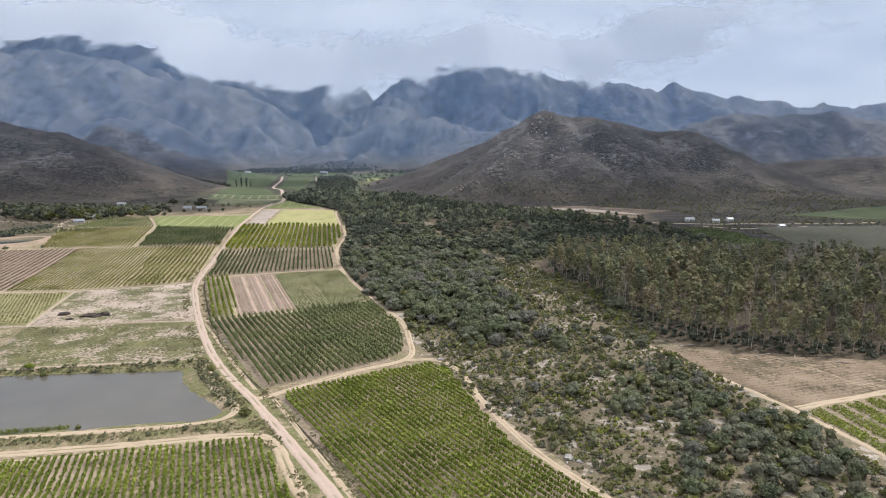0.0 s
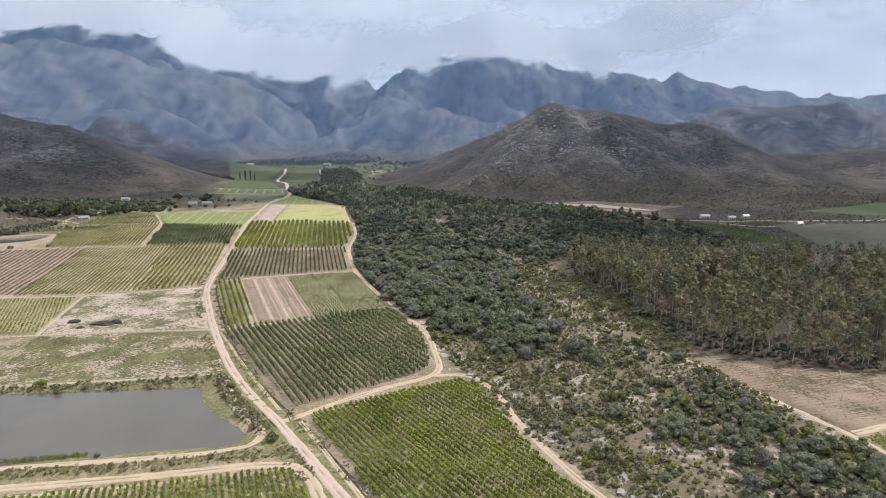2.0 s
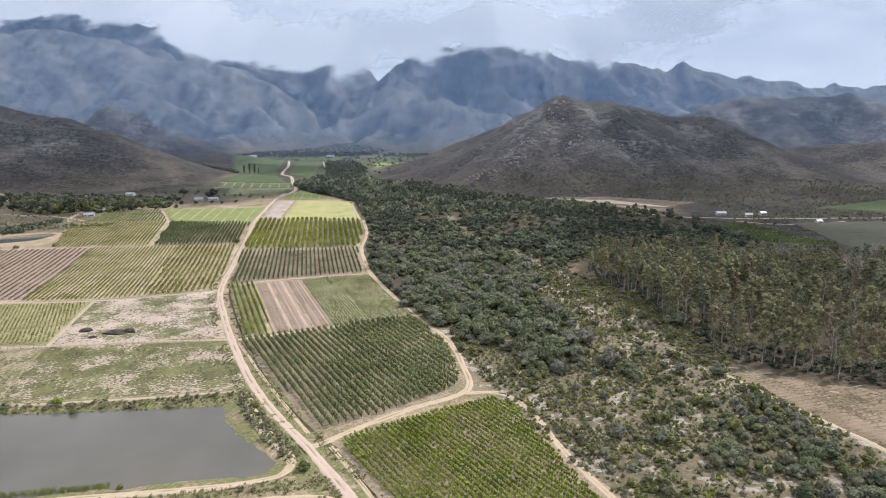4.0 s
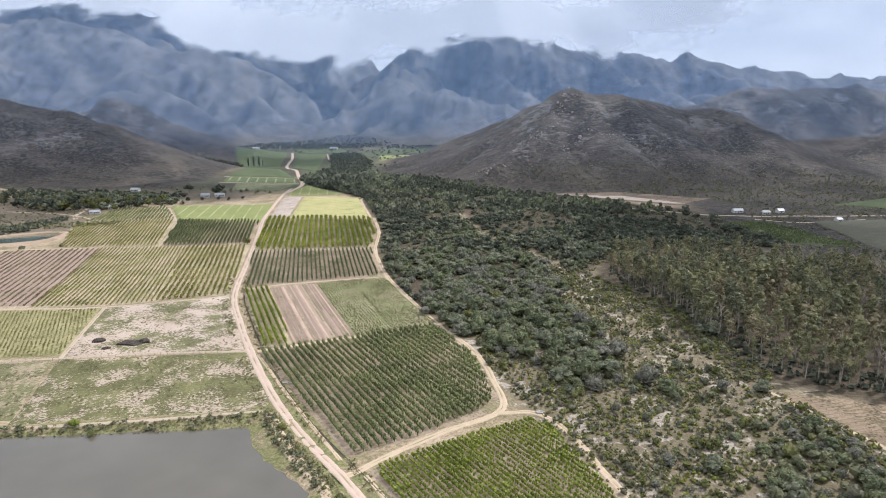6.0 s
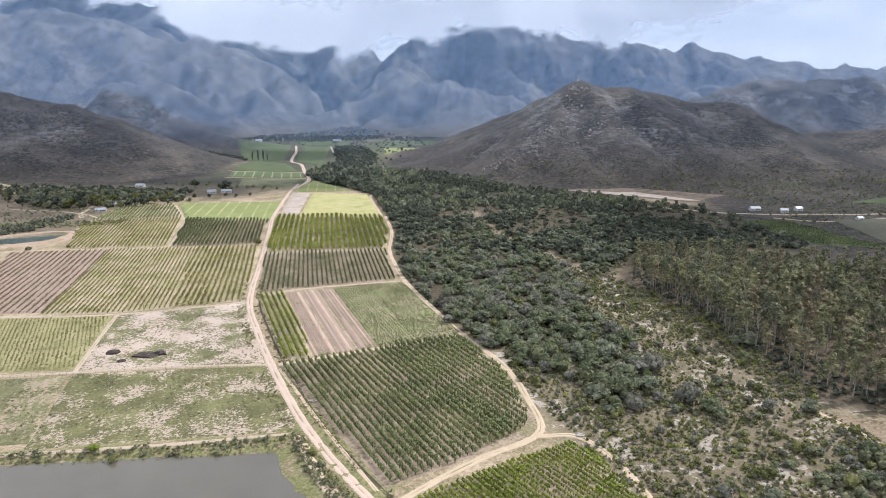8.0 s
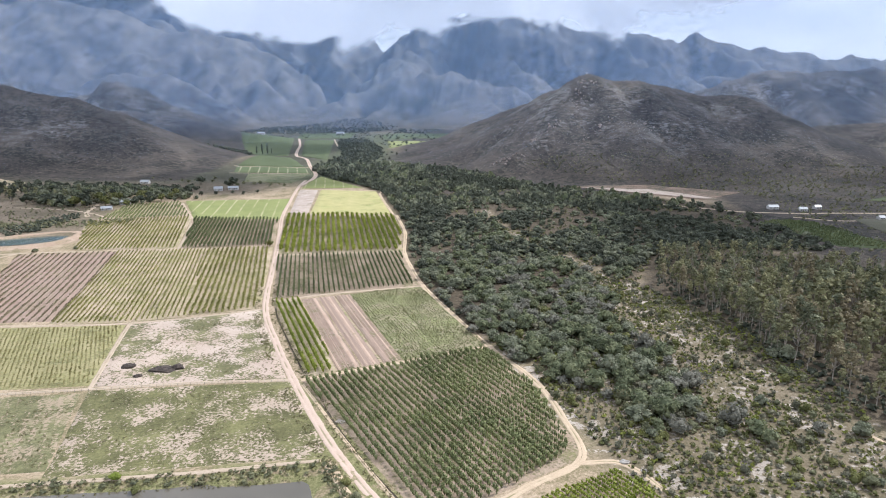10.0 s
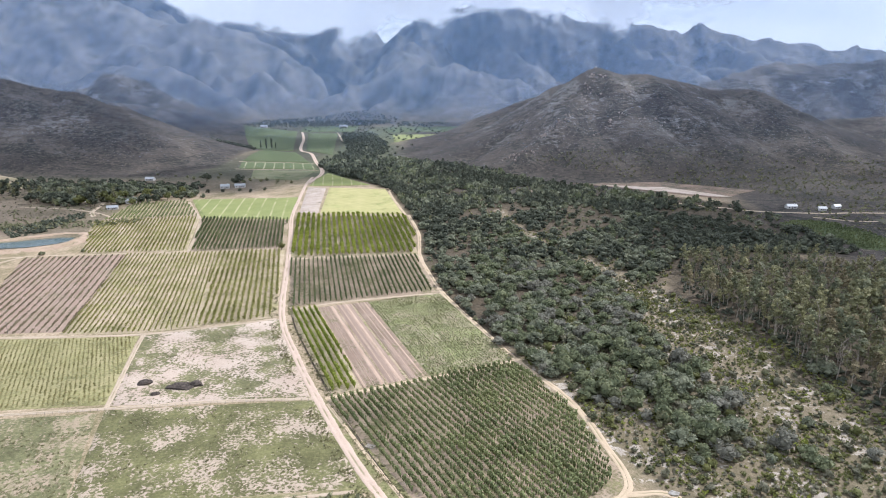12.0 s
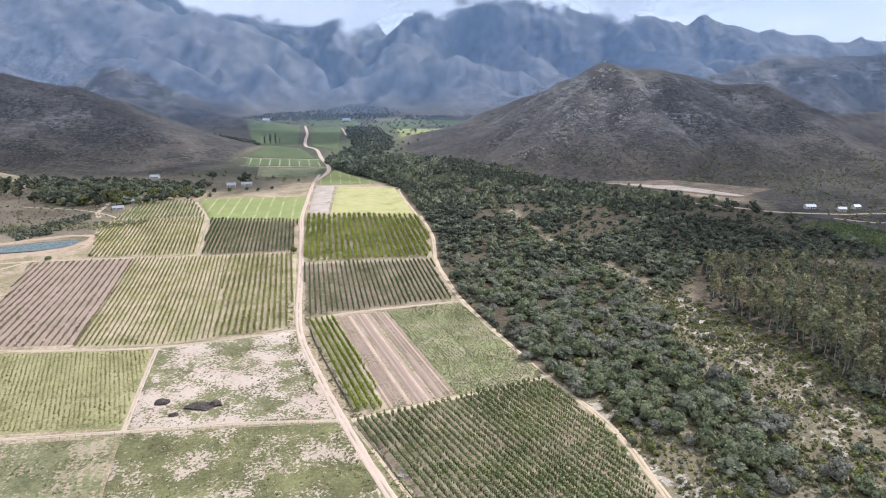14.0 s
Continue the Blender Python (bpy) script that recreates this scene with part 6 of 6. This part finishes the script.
heap_mat = Mat("brush_heap", 0.95)
heap_mat.colour(heap_mat.ramp(heap_mat.noise(0.8, 5.0), (0.3, (0.04, 0.033, 0.028)), (0.7, (0.12, 0.095, 0.08))))
heap_mat.bump(heap_mat.noise(2.0, 4.0, 0.7), 0.3)
for x, y, a, b, h in ((-222, 347, 3.6, 2.8, 1.7), (-203, 343, 6.5, 3.6, 1.6), (-197, 345, 3.5, 2.5, 2.0), (-212, 336, 2.2, 1.6, 0.8)):
    rng = np.random.RandomState(int(-x))
    v, f = lump(rng, (0, 0, 0), (a, b, h), 0.22, True)
    twigs = cards(rng, (0, 0, 0.1), (a, b, h), 120, 0.28)
    ob = tagged(new("mound", mesh_of(*joined([(v, f), twigs]), [heap_mat.m], name="mound")), "dark mound of earth and cut branches on whitish ground", "mound", "mounds on the bare field")
    ob.location = (x, y, land_at(x, y) + 0.1)


def pole(x, y, tall):
    root = tagged(new("utility_pole"), "weathered wooden utility pole beside the farm track", "pole", "utility poles")
    root.location = (x, y, land_at(x, y) - 0.1)
    rng = np.random.RandomState(3)
    for name, (v, f) in (("shaft", stem(rng, (0, 0, 0), (0, 0, tall), 0.14, 0.09, 8, 0.0, 2)), ("crossarm", stem(rng, (-0.9, 0, tall - 0.4), (0.9, 0, tall - 0.4), 0.07, 0.07, 6, 0.0, 1))):
        new(name, mesh_of(v, f, [timber.m], name=name)).parent = root


for x, y in ((-239, 415), (-330, 408)):
    pole(x, y, 8.0)

fence = tagged(new("fence"), "wire fence with wooden posts along the farm track", "fence")
line = curve_through([(-140, 329), (-180, 327), (-227, 321), (-280, 315)], 3.0)
fence.location = (line[0, 0], line[0, 1], land_at(*line[0]))
post = mesh_of(*stem(np.random.RandomState(1), (0, 0, -0.1), (0, 0, 1.25), 0.07, 0.06, 6, 0.0, 1), [timber.m], name="post")
heights = ground(line[:, 0], line[:, 1])
for (x, y), z in zip(line, heights):
    ob = new("post", post)
    ob.parent = fence
    ob.location = Vector((x, y, z)) - fence.location
wire_mat = Mat("fence_wire", 0.4)
wire_mat.colour((0.35, 0.34, 0.33))
for lift in (0.45, 0.85, 1.2):
    pts = [np.array([x, y, z + lift]) - np.array(fence.location) for (x, y), z in zip(line, heights)]
    v, f = joined([stem(np.random.RandomState(1), p, q, 0.012, 0.012, 3, 0.0, 1) for p, q in zip(pts, pts[1:])])
    new("wire", mesh_of(v, f, [wire_mat.m], name="wire")).parent = fence

stone = Mat("pale_stone", 0.9)
stone.colour(stone.ramp(stone.noise(0.9, 5.0), (0.3, (0.26, 0.235, 0.205)), (0.7, (0.46, 0.43, 0.39))))
edge = curve_through([(-2, 263), (12, 244), (19, 216), (32, 181), (48, 152), (74, 110)], 1.0)
edge = np.concatenate([edge, curve_through([(-12, 290), (-15, 314), (-23, 338), (-38, 374), (-72, 470)], 1.6)])
p = edge + rs.normal(size=edge.shape) * 1.6 + np.array([1.8, 0.8])
keep = fractal(p[:, 0], p[:, 1], 15, 2) > 0.0
stuff("stones", scattered([lump(np.random.RandomState(950 + k), (0, 0, 0.15), (0.6, 0.5, 0.35), 0.4) for k in range(5)], p[keep, 0], p[keep, 1], 0.3 + 0.9 * rs.rand(keep.sum()) ** 3), stone.m, "pale stones along the track", "stones")
for x, y, q in ((-1, 262, 2.4), (4, 257, 1.6), (38, 172, 2.6), (41, 170, 1.6), (23, 202, 1.8), (60, 236, 1.8), (88, 238, 2.2), (100, 200, 2.0), (74, 196, 1.9)):
    v, f = lump(np.random.RandomState(int(q * 100)), (0, 0, 0.1), (0.7, 0.55, 0.32), 0.3, True)
    ob = tagged(new("boulder", mesh_of(v * q, f, [stone.m], name="boulder")), "whitish low boulder on sandy ground", "boulder", "boulders of the scrub")
    ob.location = (x, y, land_at(x, y))
outcrop = curve_through([(218, 1305), (165, 1205), (110, 1130), (50, 1075), (-5, 1040)], 2.0)
outcrop = np.concatenate([outcrop, curve_through([(330, 1180), (260, 1150), (200, 1140), (150, 1120)], 3.0)])
p = outcrop + rs.normal(size=outcrop.shape) * 9
keep = fractal(p[:, 0], p[:, 1], 60, 2) > -0.1
reddish = Mat("red_rock", 0.9)
reddish.colour(reddish.ramp(reddish.noise(0.3, 5.0), (0.3, (0.2, 0.155, 0.13)), (0.7, (0.4, 0.34, 0.3))))
stuff("outcrop", scattered([lump(np.random.RandomState(960 + k), (0, 0, 0.2), (0.8, 0.6, 0.6), 0.45) for k in range(5)], p[keep, 0], p[keep, 1], 1.0 + 3.2 * rs.rand(keep.sum()) ** 2), reddish.m, "pinkish rock outcrop down the spur of the hill", "rocks")
for x, y, turn, length in ((140, 263, 20, 9), (147, 259, -35, 11), (155, 258, 60, 7), (112, 279, 10, 8), (170, 254, -15, 8)):
    v, f = stem(np.random.RandomState(int(x)), (0, 0, 0.25), (length, 0, 0.5), 0.28, 0.14, 7, 0.15, 4)
    ob = tagged(new("log", mesh_of(v, f, [BARK], name="log")), "felled pale gum trunk on cleared land", "log", "felled trunks")
    ob.matrix_basis = pose(x, y, land_at(x, y), 0, 0, turn)

# ---------------------------------------------------------------- clouds
def cloud_material(name, scale, lo, hi, most, squeeze, through_light=0.68, white=(0.8, 0.8, 0.81)):
    """Cloud: white, letting light through, thick where its own billows and the stored thickness are."""
    m = Mat(name, 1.0)
    billow = m.mix(0.35, m.noise(scale, 3.0, 0.5, squeeze), m.noise(scale * 3.5, 2.0, 0.5, squeeze))
    fac = m.mul(m.step(m.mul(billow, m.attr("thick"), "ADD"), lo, hi), most)
    df, tl, ad = m.n("BsdfDiffuse", Color=(*white, 1)), m.n("BsdfTranslucent", Color=(0.82, 0.83, 0.85, 1)), m.n("MixShader", Fac=through_light)
    m.link(df.outputs[0], ad.inputs[1])
    m.link(tl.outputs[0], ad.inputs[2])
    mx = m.n("MixShader")
    m.link(fac, mx.inputs["Fac"])
    m.link(m.n("BsdfTransparent").outputs[0], mx.inputs[1])
    m.link(ad.outputs[0], mx.inputs[2])
    m.link(mx.outputs[0], m.t.nodes["Material Output"].inputs["Surface"])
    return m.m


def cloud(points, thick, material, label):
    """A sheet of cloud, or of imitated haze, from a grid of points, with its thickness at each."""
    ny, nx = points.shape[:2]
    q = (np.arange(ny - 1)[:, None] * nx + np.arange(nx - 1)[None, :]).ravel()
    me = mesh_of(points.reshape(-1, 3), np.stack([q, q + 1, q + nx + 1, q + nx], 1), [material], smooth=True, name="cloud")
    me.attributes.new("thick", "FLOAT", "POINT").data.foreach_set("value", thick.astype(np.float32).ravel())
    return tagged(new("cloud", me), label, "cloud", kind="structure")


# the broken layer over the whole valley: above the view, added to cast shadows
cx, cy = np.meshgrid(np.arange(-6000, 6001, 75.0), np.arange(-2500, 4010, 75.0))
# offset picked so the fields stay sunlit while wood and hills are shaded
thick = fractal(cx + 40271.8, cy + 39683.3, 700, 4)
cloud(np.stack([cx, cy, 1100 + 40 * grain(cx / 900, cy / 900)], -1), 0.35 * smooth(thick, -0.06, 0.14) * (1 - smooth(cy, 2700, 3500)), cloud_material("broken_cloud", 0.004, 0.55, 0.95, 0.92, (1, 1, 1)), "unseen broken layer of white cloud that shades the valley")

# the bank of cloud caught on the crests: its base follows the range, its body leans back into the sky
BASE_X = [-3900, -2725, -1900, -1650, -1450, -1200, -640, -290, 60, 290, 560, 760, 1100, 1450, 1800, 2300]
BASE_Z = [770, 745, 715, 660, 545, 470, 440, 500, 545, 590, 540, 500, 560, 680, 800, 900]
x, v = np.meshgrid(np.arange(-3900, 2301, 40.0), np.linspace(-0.4, 1.6, 46))
z = np.interp(x, BASE_X, BASE_Z) + 330 * v
y = 3650 + 1.7 * (z - np.interp(x, BASE_X, BASE_Z)) + 40 * grain(x / 500, z / 200)
wisp = fractal(x, z, 260, 5, False, 0.6)
thick = smooth(v + 0.34 * wisp, -0.1, 0.3) * (1 - smooth(v + 0.5 * wisp, 0.75, 1.4)) * smooth(-x, -2150, -1300)
cloud(np.stack([x, y, z], -1), thick, cloud_material("cloud_bank", 0.006, 0.42, 1.2, 1.0, (1, 0.6, 1.5), 0.08, (0.63, 0.64, 0.66)), "white bank of cloud caught on the mountain crest")

# painted haze between the ranges: thin blue daylit sheets, fainter with height
haze_mat = Mat("haze_sheet", 1.0)
a_df, a_mx = haze_mat.n("BsdfDiffuse", Color=(0.4, 0.62, 1.0, 1)), haze_mat.n("MixShader")
haze_mat.link(haze_mat.attr("thick"), a_mx.inputs["Fac"])
haze_mat.link(haze_mat.n("BsdfTransparent").outputs[0], a_mx.inputs[1])
haze_mat.link(a_df.outputs[0], a_mx.inputs[2])
haze_mat.link(a_mx.outputs[0], haze_mat.t.nodes["Material Output"].inputs["Surface"])
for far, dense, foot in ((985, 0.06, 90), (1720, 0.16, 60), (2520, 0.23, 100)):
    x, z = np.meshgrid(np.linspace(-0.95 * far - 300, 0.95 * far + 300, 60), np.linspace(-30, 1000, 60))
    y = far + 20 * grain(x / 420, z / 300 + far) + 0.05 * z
    cloud(np.stack([x, y, z], -1), dense * smooth(z, 5, 25 + foot) * (1 - smooth(z, 420, 950)), haze_mat.m, "thin blue see-through sheet imitating haze between the mountain ranges")
